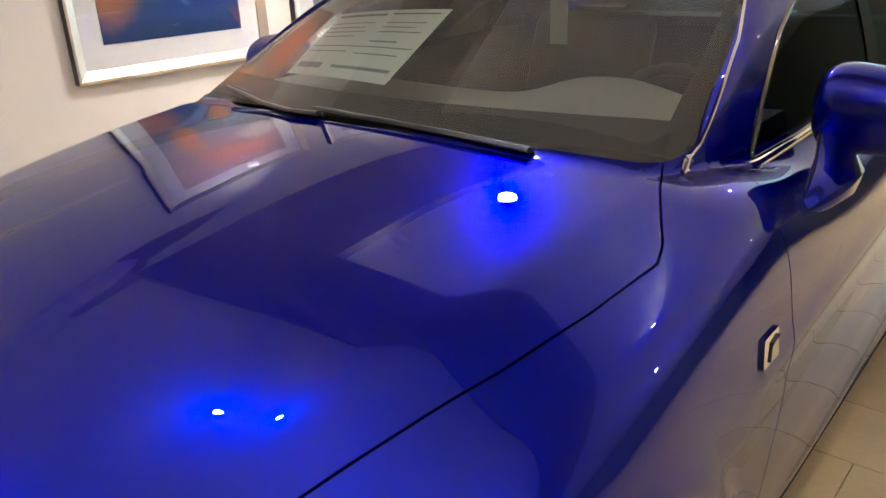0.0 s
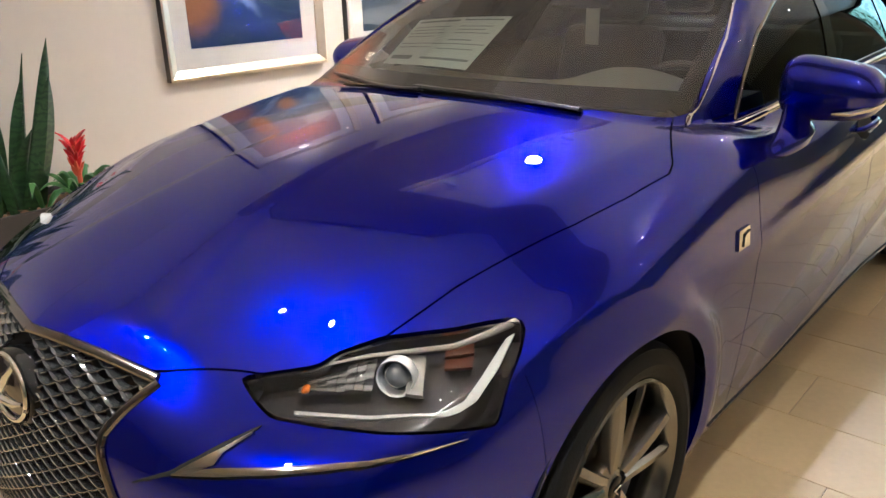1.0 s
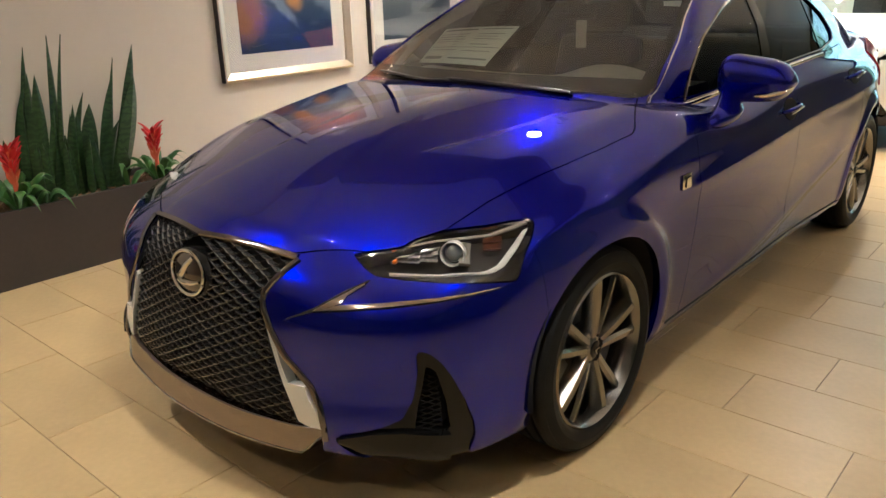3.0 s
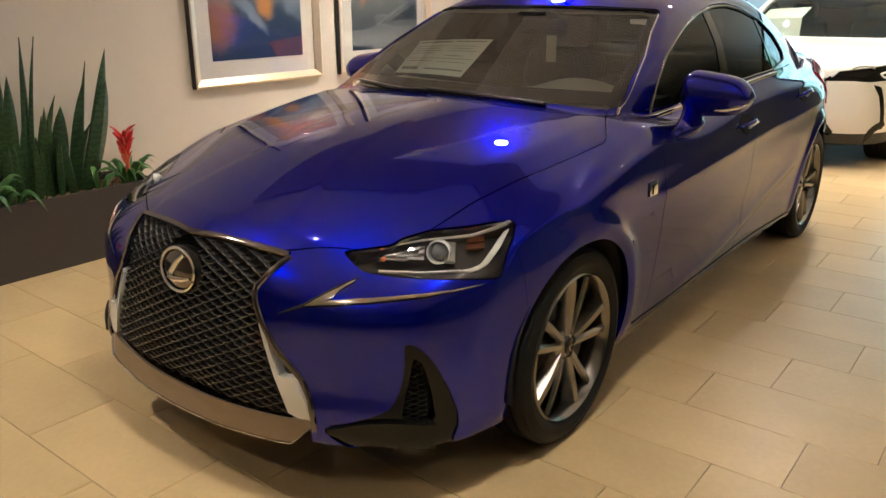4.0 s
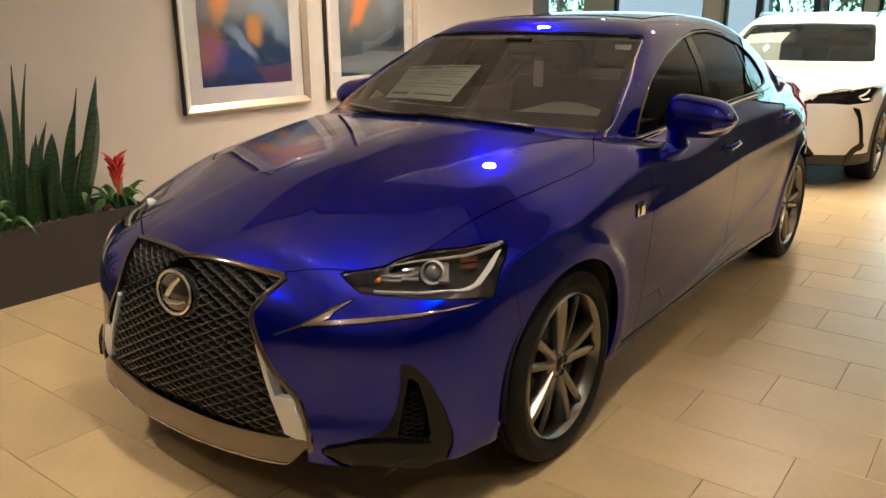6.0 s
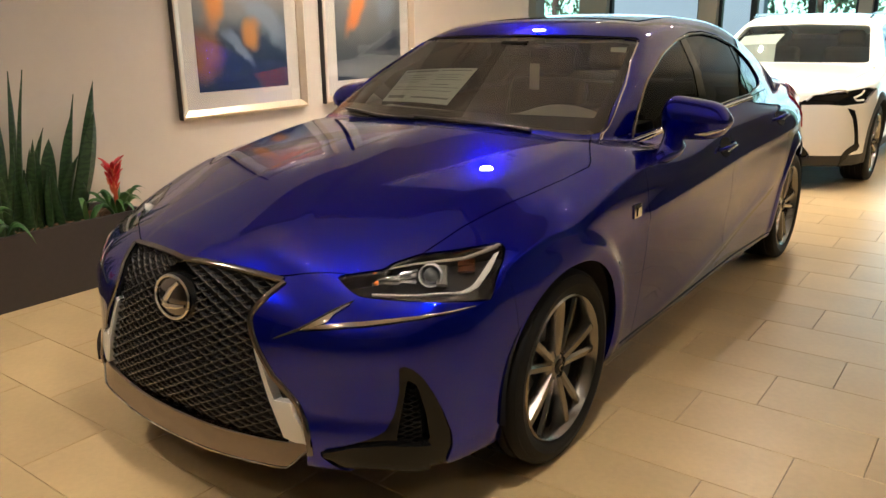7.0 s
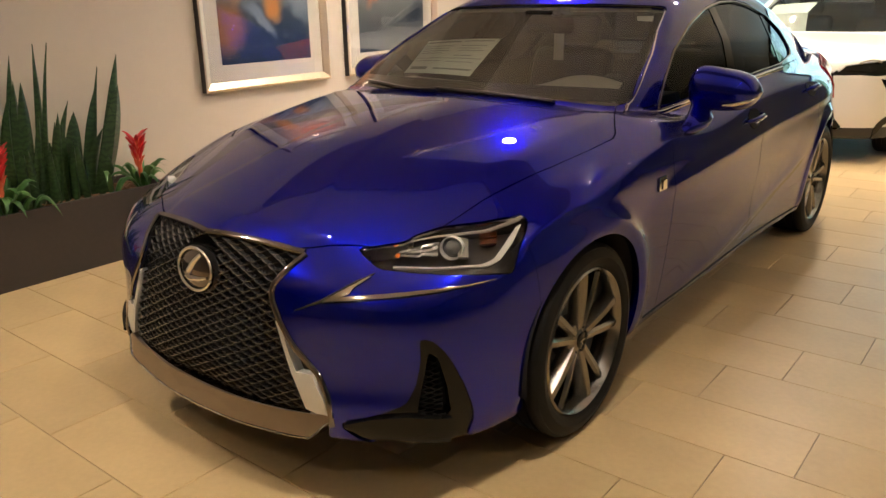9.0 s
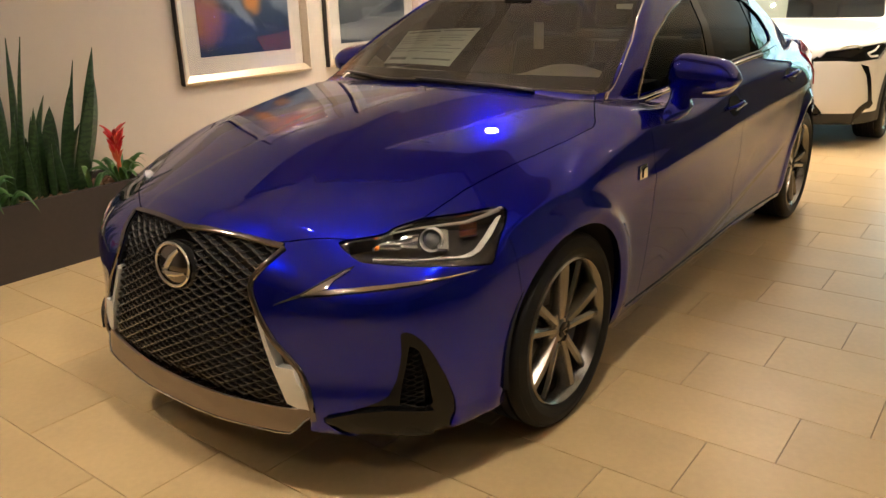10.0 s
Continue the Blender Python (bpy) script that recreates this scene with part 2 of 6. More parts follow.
def sedan(x, y, z):
    return smin(sedan_lower(x, y, z), sedan_cabin(x, y, z), 0.006 + 0.024 * step(0.62, 1.0, y))


def slope(f, p, e=0.004):
    g = np.stack([f(p[:, 0] + e, p[:, 1], p[:, 2]) - f(p[:, 0] - e, p[:, 1], p[:, 2]),
                  f(p[:, 0], p[:, 1] + e, p[:, 2]) - f(p[:, 0], p[:, 1] - e, p[:, 2]),
                  f(p[:, 0], p[:, 1], p[:, 2] + e) - f(p[:, 0], p[:, 1], p[:, 2] - e)], 1) / (2 * e)
    return g


def settle(f, p, times=6, off=0.0):
    """Moves points onto the surface f = off."""
    p = np.array(p, float)
    for _ in range(times):
        g = slope(f, p)
        p = p - np.clip((f(p[:, 0], p[:, 1], p[:, 2]) - off) / np.maximum((g * g).sum(1), 0.05), -0.03, 0.03)[:, None] * g
    return p


def facing(f, p):
    g = slope(f, np.asarray(p, float))
    return g / np.maximum(np.linalg.norm(g, axis=1), 1e-9)[:, None]


def nets(f, lo, hi, h):
    """Quads over the surface f = 0 inside a box."""
    ax = [np.arange(lo[i], hi[i] + h, h) for i in range(3)]
    G = np.meshgrid(*ax, indexing="ij", sparse=True)
    S = np.broadcast_to(f(*G), [len(a) for a in ax]) < 0
    n = [len(a) - 1 for a in ax]
    c = np.zeros(n, int)
    for i in (0, 1):
        for j in (0, 1):
            for k in (0, 1):
                c += S[i:i + n[0], j:j + n[1], k:k + n[2]]
    cells = np.argwhere((c > 0) & (c < 8))
    index = -np.ones(n, int)
    index[tuple(cells.T)] = np.arange(len(cells))
    p = settle(f, np.array(lo) + (cells + 0.5) * h, 8)
    quads = []
    for a in range(3):
        b, d = (a + 1) % 3, (a + 2) % 3
        lead = [slice(None)] * 3
        tail = [slice(None)] * 3
        lead[a], tail[a] = slice(0, -1), slice(1, None)
        s0, s1 = S[tuple(lead)], S[tuple(tail)]
        e = np.argwhere(s0 != s1)
        ok = (e[:, b] > 0) & (e[:, d] > 0) & (e[:, b] < n[b]) & (e[:, d] < n[d])
        e = e[ok]
        out = s0[tuple(e.T)]
        ring = []
        for db, dd in ((-1, -1), (0, -1), (0, 0), (-1, 0)):
            q = e.copy()
            q[:, b] += db
            q[:, d] += dd
            ring.append(index[tuple(q.T)])
        ring = np.stack(ring, 1)
        ring[~out] = ring[~out][:, ::-1]
        quads.append(ring)
    quads = np.concatenate(quads)
    # even out the net along the surface
    for _ in range(3):
        total, count = np.zeros_like(p), np.zeros(len(p))
        for i in range(4):
            for j in (i - 1, (i + 1) % 4):
                np.add.at(total, quads[:, i], p[quads[:, j]])
                np.add.at(count, quads[:, i], 1)
        ok = count > 0
        q = p.copy()
        q[ok] = p[ok] * 0.5 + total[ok] / count[ok][:, None] * 0.5
        p = settle(f, q, 3)
    return p, [tuple(q) for q in quads.tolist()]


def outline(pts):
    """Signed distance to a closed outline of 2D points: negative inside."""
    q = np.array(pts, float)

    def f(u, v):
        u, v = np.asarray(u, float), np.asarray(v, float)
        best = np.full(u.shape, 1e9)
        inside = np.zeros(u.shape, bool)
        for (ax, ay), (bx, by) in zip(q, np.roll(q, -1, 0)):
            ex, ey = bx - ax, by - ay
            t = np.clip(((u - ax) * ex + (v - ay) * ey) / (ex * ex + ey * ey), 0, 1)
            best = np.minimum(best, (u - ax - t * ex) ** 2 + (v - ay - t * ey) ** 2)
            hit = ((ay > v) != (by > v)) & (u < ex * (v - ay) / (ey if ey else 1e-9) + ax)
            inside ^= hit
        return np.where(inside, -1, 1) * np.sqrt(best)
    return f


def rounded(pts, r, n=4):
    """The outline with its corners cut round by r."""
    out = []
    m = len(pts)
    for i in range(m):
        a, b, c = (np.array(pts[k % m], float) for k in (i - 1, i, i + 1))
        la, lc = np.linalg.norm(a - b), np.linalg.norm(c - b)
        p0, p2 = b + (a - b) / la * min(r, la * 0.45), b + (c - b) / lc * min(r, lc * 0.45)
        for s in np.linspace(0, 1, n + 1):
            out.append(tuple((1 - s) ** 2 * p0 + 2 * s * (1 - s) * b + s * s * p2))
    return out


class Skin:
    """A piece of a body's surface: points and faces on the field f."""

    def __init__(self, f, p, faces):
        self.f, self.p, self.faces = f, np.asarray(p, float), faces

    def keep(self, g, gap=0.0):
        """The part where g > gap, cut clean along g = gap."""
        v = g(self.p[:, 0], self.p[:, 1], self.p[:, 2]) - gap
        pos = (v > 0).tolist()
        pts, made, faces = list(self.p), {}, []
        fresh = []
        for face in self.faces:
            k = sum(pos[i] for i in face)
            if k == len(face):
                faces.append(face)
            elif k:
                poly = []
                for a, b in zip(face, face[1:] + face[:1]):
                    if pos[a]:
                        poly.append(a)
                    if pos[a] != pos[b]:
                        key = (min(a, b), max(a, b))
                        if key not in made:
                            t = v[key[0]] / (v[key[0]] - v[key[1]])
                            made[key] = len(pts)
                            fresh.append(len(pts))
                            pts.append(self.p[key[0]] * (1 - t) + self.p[key[1]] * t)
                        poly.append(made[key])
                if len(poly) > 2:
                    faces.append(tuple(poly))
        p = np.array(pts)
        if fresh:
            p[fresh] = settle(self.f, p[fresh], 2)
        used = sorted({i for face in faces for i in face})
        new_i = {o: i for i, o in enumerate(used)}
        return Skin(self.f, p[used] if used else p[:0], [tuple(new_i[i] for i in face) for face in faces])

    def split(self, g, gap=0.0018):
        return self.keep(g, gap), self.keep(lambda x, y, z: -g(x, y, z), gap)

# ---- building blocks ----
def part(name, bm, material, parent=None, label="", smooth=None):
    """Links a bmesh as one mesh object under a thing or a part."""
    me = bpy.data.meshes.new(name)
    bm.to_mesh(me)
    bm.free()
    if smooth is not None:
        me.shade_smooth()
        if smooth < 180:
            me.set_sharp_from_angle(angle=radians(smooth))
    me.materials.append(material)
    ob = new(name, me)
    if parent:
        ob.parent = parent
        ob.matrix_parent_inverse = parent.matrix_world.inverted()
    if label:
        ob["label"] = label
    return ob


def thing(name, at, label, category, group="", kind=""):
    ob = new(name)
    ob.matrix_world = pose(*at)
    ob.empty_display_size = 0.1
    bpy.context.view_layer.update()
    return tagged(ob, label, category, group, kind)


def box(x0, y0, z0, x1, y1, z1, bevel=0.0, bm=None, seg=2):
    out = bm or bmesh.new()
    m = Matrix.Translation(((x0 + x1) / 2, (y0 + y1) / 2, (z0 + z1) / 2)) @ Matrix.Diagonal((x1 - x0, y1 - y0, z1 - z0, 1))
    r = bmesh.ops.create_cube(out, size=1, matrix=m)
    if bevel:
        edges = list({e for v in r["verts"] for e in v.link_edges})
        bmesh.ops.bevel(out, geom=edges, offset=bevel, segments=seg, profile=0.5, affect="EDGES")
    return out


def lathe(profile, n=48, bm=None, m=None, close=False):
    """Turns (radius, height) points about the z axis."""
    out = bm or bmesh.new()
    m = m or Matrix()
    rings = []
    for r, z in profile:
        rings.append([out.verts.new(m @ Vector((r * math.cos(2 * math.pi * i / n), r * math.sin(2 * math.pi * i / n), z))) for i in range(n)])
    pairs = list(zip(rings, rings[1:] + (rings[:1] if close else []))) if close else list(zip(rings, rings[1:]))
    for a, b in pairs:
        for i in range(n):
            out.faces.new((a[i], a[(i + 1) % n], b[(i + 1) % n], b[i]))
    return out


def disc(r, z, n=32, bm=None, m=None):
    out = bm or bmesh.new()
    m = m or Matrix()
    out.faces.new([out.verts.new(m @ Vector((r * math.cos(2 * math.pi * i / n), r * math.sin(2 * math.pi * i / n), z))) for i in range(n)])
    return out


def tube(points, radius, n=8, bm=None, closed=False, flat=1.0, ups=None):
    """A rod along points; flat squeezes it across its up direction."""
    out = bm or bmesh.new()
    P = [Vector(p) for p in points]
    rings = []
    m = len(P)
    for i, p in enumerate(P):
        a = P[(i - 1) % m] if (closed or i) else P[0]
        b = P[(i + 1) % m] if (closed or i < m - 1) else P[-1]
        t = (b - a).normalized()
        up = Vector(ups[i]) if ups is not None else (Vector((0, 0, 1)) if abs(t.z) < 0.9 else Vector((1, 0, 0)))
        s = t.cross(up).normalized()
        u = s.cross(t).normalized()
        r = radius[i] if isinstance(radius, (list, tuple)) else radius
        rings.append([out.verts.new(p + s * r * math.cos(2 * math.pi * k / n) + u * r * flat * math.sin(2 * math.pi * k / n)) for k in range(n)])
    for a, b in zip(rings, rings[1:] + ([rings[0]] if closed else [])) if closed else zip(rings, rings[1:]):
        for k in range(n):
            out.faces.new((a[k], b[k], b[(k + 1) % n], a[(k + 1) % n]))
    if not closed:
        out.faces.new(rings[0])
        out.faces.new(rings[-1][::-1])
    return out


def sheet(nu, nv, f, bm=None):
    """A grid of faces over f(u, v), u and v from 0 to 1."""
    out = bm or bmesh.new()
    V = [[out.verts.new(f(i / nu, j / nv)) for j in range(nv + 1)] for i in range(nu + 1)]
    for i in range(nu):
        for j in range(nv):
            out.faces.new((V[i][j], V[i + 1][j], V[i + 1][j + 1], V[i][j + 1]))
    return out


def plate(pts, y0, y1, bm=None, bevel=0.0):
    """A slab: an outline of (x, z) points from y0 to y1."""
    out = bm or bmesh.new()
    a = [out.verts.new((x, y0, z)) for x, z in pts]
    b = [out.verts.new((x, y1, z)) for x, z in pts]
    faces = [out.faces.new(a), out.faces.new(b[::-1])]
    n = len(pts)
    for i in range(n):
        faces.append(out.faces.new((a[i], b[i], b[(i + 1) % n], a[(i + 1) % n])))
    bmesh.ops.recalc_face_normals(out, faces=faces)
    if bevel:
        edges = [e for f in faces[:2] for e in f.edges]
        bmesh.ops.bevel(out, geom=edges, offset=bevel, segments=2, profile=0.5, affect="EDGES")
    return out


# ---- the room ----
WARM = (1.0, 0.86, 0.59)
WALL_X = -2.465
FAR = 11.0
M_OLIVE = mat("olive_wall_paint", (0.30, 0.31, 0.25), 0.75, vary=0.04, scale=1.5, bump=0.1, bscale=250)
structure = dict(kind="structure")
tagged(part("wall_west", box(WALL_X - 0.2, -7.2, 0, WALL_X, 5.4, CEIL), M_WALL), "smooth taupe painted wall behind the planter", "wall", **structure)
tagged(part("wall_return", box(-6.2, 5.2, 0, WALL_X - 0.2, 5.4, CEIL), M_WALL), "taupe painted return wall", "wall", **structure)
tagged(part("wall_side", box(-6.4, 5.2, 0, -6.2, FAR, CEIL), M_WALL), "taupe painted side wall", "wall", **structure)
tagged(part("wall_south", box(WALL_X - 0.2, -7.4, 0, 7.2, -7.2, CEIL), M_WALL), "plain taupe wall behind the viewer", "wall", **structure)
tagged(part("wall_east", box(7.2, -7.4, 0, 7.4, FAR, CEIL), M_OLIVE), "plain olive-grey wall of the showroom", "wall", **structure)
tagged(part("ceiling", box(-6.4, -7.4, CEIL, 7.4, FAR + 0.3, CEIL + 0.2), M_CEILING), "pale warm painted ceiling", "ceiling", **structure)
tagged(part("floor", box(-6.4, -7.4, -0.12, 7.4, FAR + 0.3, -0.004), M_GROUT), "floor of beige stone-look tiles with dark joints", "floor", **structure)
tagged(part("baseboard", box(WALL_X, -7.2, 0, WALL_X + 0.015, 5.4, 0.10, 0.004), M_WALL), "painted baseboard", "baseboard", **structure)


def downlight(x, y, r):
    t = thing("downlight", (x, y, CEIL), "round recessed ceiling downlight with a warm glowing lamp", "ceiling light", "ceiling downlights")
    m = Matrix.Translation((x, y, CEIL))
    part("trim_ring", lathe([(r, -0.001), (r + 0.006, -0.008), (0.075, -0.008), (0.08, -0.0005)], 32, m=m), M_LAMPRIM, t, smooth=40)
    part("lamp_face", disc(r, -0.003, 24, m=m @ Matrix.Rotation(math.pi, 4, "X") @ Matrix.Translation((0, 0, 0.006))), M_LAMP, t)
    return t


for lx, ly, power, face, cone in LAMPS:
    downlight(lx, ly, face)
    lamp = new("downlight_beam", bpy.data.lights.new("downlight_beam", "SPOT"))
    lamp.data.energy, lamp.data.color = power, WARM
    lamp.data.spot_size, lamp.data.spot_blend, lamp.data.shadow_soft_size = radians(cone), 1.0, face
    lamp.matrix_world = pose(lx, ly, CEIL - 0.03)
    tagged(lamp, "warm beam of a ceiling downlight", "light", kind="structure")


def track_spot(at, target, power, cone):
    x, y = at
    t = thing("track_spotlight", (x, y, CEIL), "small white track spotlight turned towards the wall", "ceiling light", "track spotlights")
    part("canopy", lathe([(0.0005, -0.0005), (0.05, -0.001), (0.05, -0.02), (0.0005, -0.021)], 24, m=Matrix.Translation((x, y, CEIL))), M_LAMPRIM, t, smooth=40)
    part("stem", tube([(x, y, CEIL - 0.02), (x, y, CEIL - 0.09)], 0.008, 8), M_LAMPRIM, t, smooth=60)
    m = look((x, y, CEIL - 0.11), target)
    part("lamp_head", lathe([(0.0005, 0.06), (0.03, 0.055), (0.036, 0.03), (0.036, -0.05), (0.032, -0.05)], 24, m=m), M_LAMPRIM, t, smooth=40)
    part("lamp_face", disc(0.026, -0.046, 24, m=m @ Matrix.Rotation(math.pi, 4, "X") @ Matrix.Translation((0, 0, 0.092))), M_LAMP, t)
    lamp = new("spotlight_beam", bpy.data.lights.new("spotlight_beam", "SPOT"))
    lamp.data.energy, lamp.data.color = power, WARM
    lamp.data.spot_size, lamp.data.spot_blend, lamp.data.shadow_soft_size = radians(cone), 1.0, 0.03
    lamp.matrix_world = m @ Matrix.Translation((0, 0, -0.06))
    tagged(lamp, "warm beam of a track spotlight", "light", kind="structure")


for spot in SPOTS:
    track_spot(*spot)
# unseen dark beams, added to put dark bands into the bonnet's reflection
tagged(part("reflection_beam", box(WALL_X, 0.45, CEIL - 0.10, 7.2, 1.2, CEIL), M_REFLECTION_BEAM), "unseen tan ceiling beam added for a dark band in the bonnet's reflection", "ceiling beam", **structure)
tagged(part("reflection_band", box(WALL_X, 1.2, CEIL - 0.10, -1.32, 5.2, CEIL), M_REFLECTION_BEAM), "unseen tan ceiling band along the wall, added for the bonnet's reflection", "ceiling beam", **structure)


# far glazed front: columns, mullions and panes
def bay(name, x0, x1, label, pane_mat):
    t = tagged(thing(name, ((x0 + x1) / 2, FAR, 0), label, "window"), kind="structure")
    fr = bmesh.new()
    for a, b in ((x0, x0 + 0.05), (x1 - 0.05, x1)):
        box(a, FAR, 0, b, FAR + 0.1, CEIL, 0.004, fr)
    box(x0 + 0.05, FAR, 0, x1 - 0.05, FAR + 0.1, 0.08, 0.004, fr)
    box(x0 + 0.05, FAR, CEIL - 0.08, x1 - 0.05, FAR + 0.1, CEIL, 0.004, fr)
    part("window_frame", fr, M_MULLION, t)
    p = part("pane", sheet(1, 1, lambda u, v: (x0 + 0.05 + (x1 - x0 - 0.1) * u, FAR + 0.05, 0.08 + (CEIL - 0.16) * v)), pane_mat, t)
    p.visible_shadow = False
    return t


BAYS = [(-6.2, -5.73, 0.2), (-5.73, -4.66, 0.53), (-4.13, -2.53, 0.30), (-2.23, -1.69, 0.0), (-1.69, -0.85, 0.0), (-0.85, -0.2, 0.18),
        (-0.02, 1.1, 0.0), (1.1, 2.2, 0.3)]
for i, (a, b, col) in enumerate(BAYS):
    bay(f"window_{i + 1}", a, b, "tall dark-framed showroom window onto a garden", M_WINDOW)
    if col:
        tagged(part("column", box(b, FAR - 0.12, 0, b + col, FAR + 0.2, CEIL, 0.01), M_COLUMN), "square tan column between windows", "column", group="window columns", kind="structure")
tagged(part("wall_north", box(2.5, FAR, 0, 7.2, FAR + 0.2, CEIL), M_OLIVE), "plain olive-grey wall beside the windows", "wall", **structure)
area = new("window_daylight", bpy.data.lights.new("window_daylight", "AREA"))
area.data.shape, area.data.size, area.data.size_y = "RECTANGLE", 7.0, 2.6
area.data.energy, area.data.color = 120.0, (0.58, 0.93, 1.0)
area.matrix_world = look((-1.8, FAR - 0.2, 1.5), (-1.8, 0, 1.2))
tagged(area, "cool daylight through the glazed front", "light", kind="structure")
M_GROUND = mat("lawn_outside", (0.10, 0.14, 0.05), 0.8, vary=0.2, scale=1)
tagged(part("ground", box(-90, FAR + 0.3, -0.25, 90, 140, -0.15), M_GROUND), "green lawn outside the windows", "ground", **structure)

# ---- the blue sedan ----
car = thing("sedan", (0, 1.4, 0), "glossy deep-blue four-door sedan with a black mesh grille", "car")


def skin_mesh(name, skin, material, parent, label="", mirror="both", rim=0.008, shift=0.0):
    """Links a skin as a mesh with the field's own normals; both: left and right halves in one mesh."""
    p, faces = skin.p, skin.faces
    if not len(p):
        return None
    n = facing(skin.f, p)
    p = p + n * shift
    verts, norms, polys = [], [], []

    def add(sx):
        o = len(verts)
        verts.extend((p * (sx, 1, 1)).tolist())
        norms.extend((n * (sx, 1, 1)).tolist())
        polys.extend(tuple(i + o for i in (f if sx > 0 else f[::-1])) for f in faces)
        if rim:
            count = {}
            for f in faces:
                for a, b in zip(f, f[1:] + f[:1]):
                    k = (min(a, b), max(a, b))
                    count[k] = None if k in count else (a, b)
            for e in count.values():
                if e is None or (abs(p[e[0]][0]) < 1e-3 and abs(p[e[1]][0]) < 1e-3):
                    continue
                a, b = e
                q = [p[a], p[b], p[b] - n[b] * rim, p[a] - n[a] * rim]
                nn = np.cross(q[2] - q[1], q[1] - q[0])
                nn = nn / max(np.linalg.norm(nn), 1e-9)
                o2 = len(verts)
                verts.extend((np.array(q) * (sx, 1, 1)).tolist())
                norms.extend([(nn * (sx, 1, 1)).tolist()] * 4)
                ring = (o2 + 1, o2, o2 + 3, o2 + 2)
                polys.append(ring if sx > 0 else ring[::-1])

    if mirror in ("both", "left"):
        add(1)
    if mirror in ("both", "right"):
        add(-1)
    me = bpy.data.meshes.new(name)
    me.from_pydata(verts, [], polys)
    me.shade_smooth()
    me.normals_split_custom_set_from_vertices(norms)
    me.materials.append(material)
    ob = new(name, me)
    ob.parent = parent
    ob.matrix_parent_inverse = parent.matrix_world.inverted()
    if label:
        ob["label"] = label
    return ob


def along(f, pts, off=0.0, n=6):
    """Points of a line laid on the surface of f, with its outward normals."""
    P = np.array(pts, float)
    if n > 1:
        P = np.concatenate([P[i] + (P[i + 1] - P[i]) * np.linspace(0, 1, n, endpoint=False)[:, None] for i in range(len(P) - 1)] + [P[-1:]])
    P = settle(f, P, 10)
    N = facing(f, P)
    return P + N * off, N


# outlines of the openings
O_GRILLE = outline(rounded([(-0.36, 0.703), (-0.2, 0.717), (0, 0.722), (0.2, 0.717), (0.36, 0.703), (0.313, 0.622), (0.322, 0.590), (0.352, 0.535), (0.400, 0.470), (0.435, 0.435), (0.470, 0.397), (0.498, 0.345), (0.506, 0.290), (0.50, 0.25), (0.46, 0.15), (-0.46, 0.15), (-0.50, 0.25), (-0.506, 0.290), (-0.498, 0.345), (-0.470, 0.397), (-0.435, 0.435), (-0.400, 0.470), (-0.352, 0.535), (-0.322, 0.590), (-0.313, 0.622)], 0.012))
O_LAMP = outline(rounded([(-0.006, 0.716), (0.059, 0.722), (0.119, 0.727), (0.155, 0.740), (0.232, 0.755), (0.348, 0.763), (0.462, 0.777), (0.471, 0.771), (0.428, 0.711), (0.402, 0.656), (0.269, 0.669), (0.119, 0.674), (0.045, 0.680), (0.021, 0.694)], 0.008))
O_FOG = outline(rounded([(0.711, 0.520), (0.737, 0.509), (0.758, 0.481), (0.777, 0.436), (0.796, 0.372), (0.806, 0.305), (0.804, 0.258), (0.772, 0.150), (0.62, 0.150), (0.532, 0.252), (0.535, 0.268), (0.588, 0.287), (0.654, 0.312), (0.686, 0.332), (0.702, 0.380), (0.711, 0.450)], 0.008))
O_DLO = outline(rounded([(0.768, 0.962), (0.86, 1.052), (1.01, 1.154), (1.266, 1.244), (1.518, 1.302), (1.77, 1.334), (1.97, 1.338), (2.175, 1.314), (2.377, 1.259), (2.50, 1.176), (2.52, 1.09), (2.455, 1.046), (2.177, 1.012), (1.594, 1.0), (0.97, 0.968)], 0.03))
O_SCREEN = outline(rounded([(-0.695, 0.985), (-0.650, 1.14), (-0.565, 1.318), (-0.3, 1.33), (0, 1.333), (0.3, 1.33), (0.565, 1.318), (0.650, 1.14), (0.695, 0.985), (0.35, 1.004), (0, 1.012), (-0.35, 1.004)], 0.03))
O_REAR = outline(rounded([(-0.60, 1.05), (-0.48, 1.33), (0, 1.36), (0.48, 1.33), (0.60, 1.05)], 0.04))
O_HOOD = outline([(-0.36, -0.668), (-0.2, -0.745), (0, -0.785), (0.2, -0.745), (0.36, -0.668), (0.475, -0.598), (0.60, -0.53), (0.622, -0.41), (0.655, -0.26), (0.697, -0.13), (0.735, 0.0), (0.765, 0.15), (0.782, 0.30), (0.768, 0.345), (0.742, 0.390), (0.697, 0.475), (0.665, 0.55), (0.4, 0.46), (0, 0.42), (-0.4, 0.46), (-0.665, 0.55), (-0.697, 0.475), (-0.742, 0.390), (-0.768, 0.345), (-0.782, 0.30), (-0.765, 0.15), (-0.735, 0.0), (-0.697, -0.13), (-0.655, -0.26), (-0.622, -0.41), (-0.60, -0.53), (-0.475, -0.598)])


def g_lamp(x, y, z):
    s = (np.abs(x) - 0.475) * 0.674 + (y + 0.592) * 0.739
    return np.where((y < 0) & (z > 0.5), O_LAMP(s, z), 9.0)


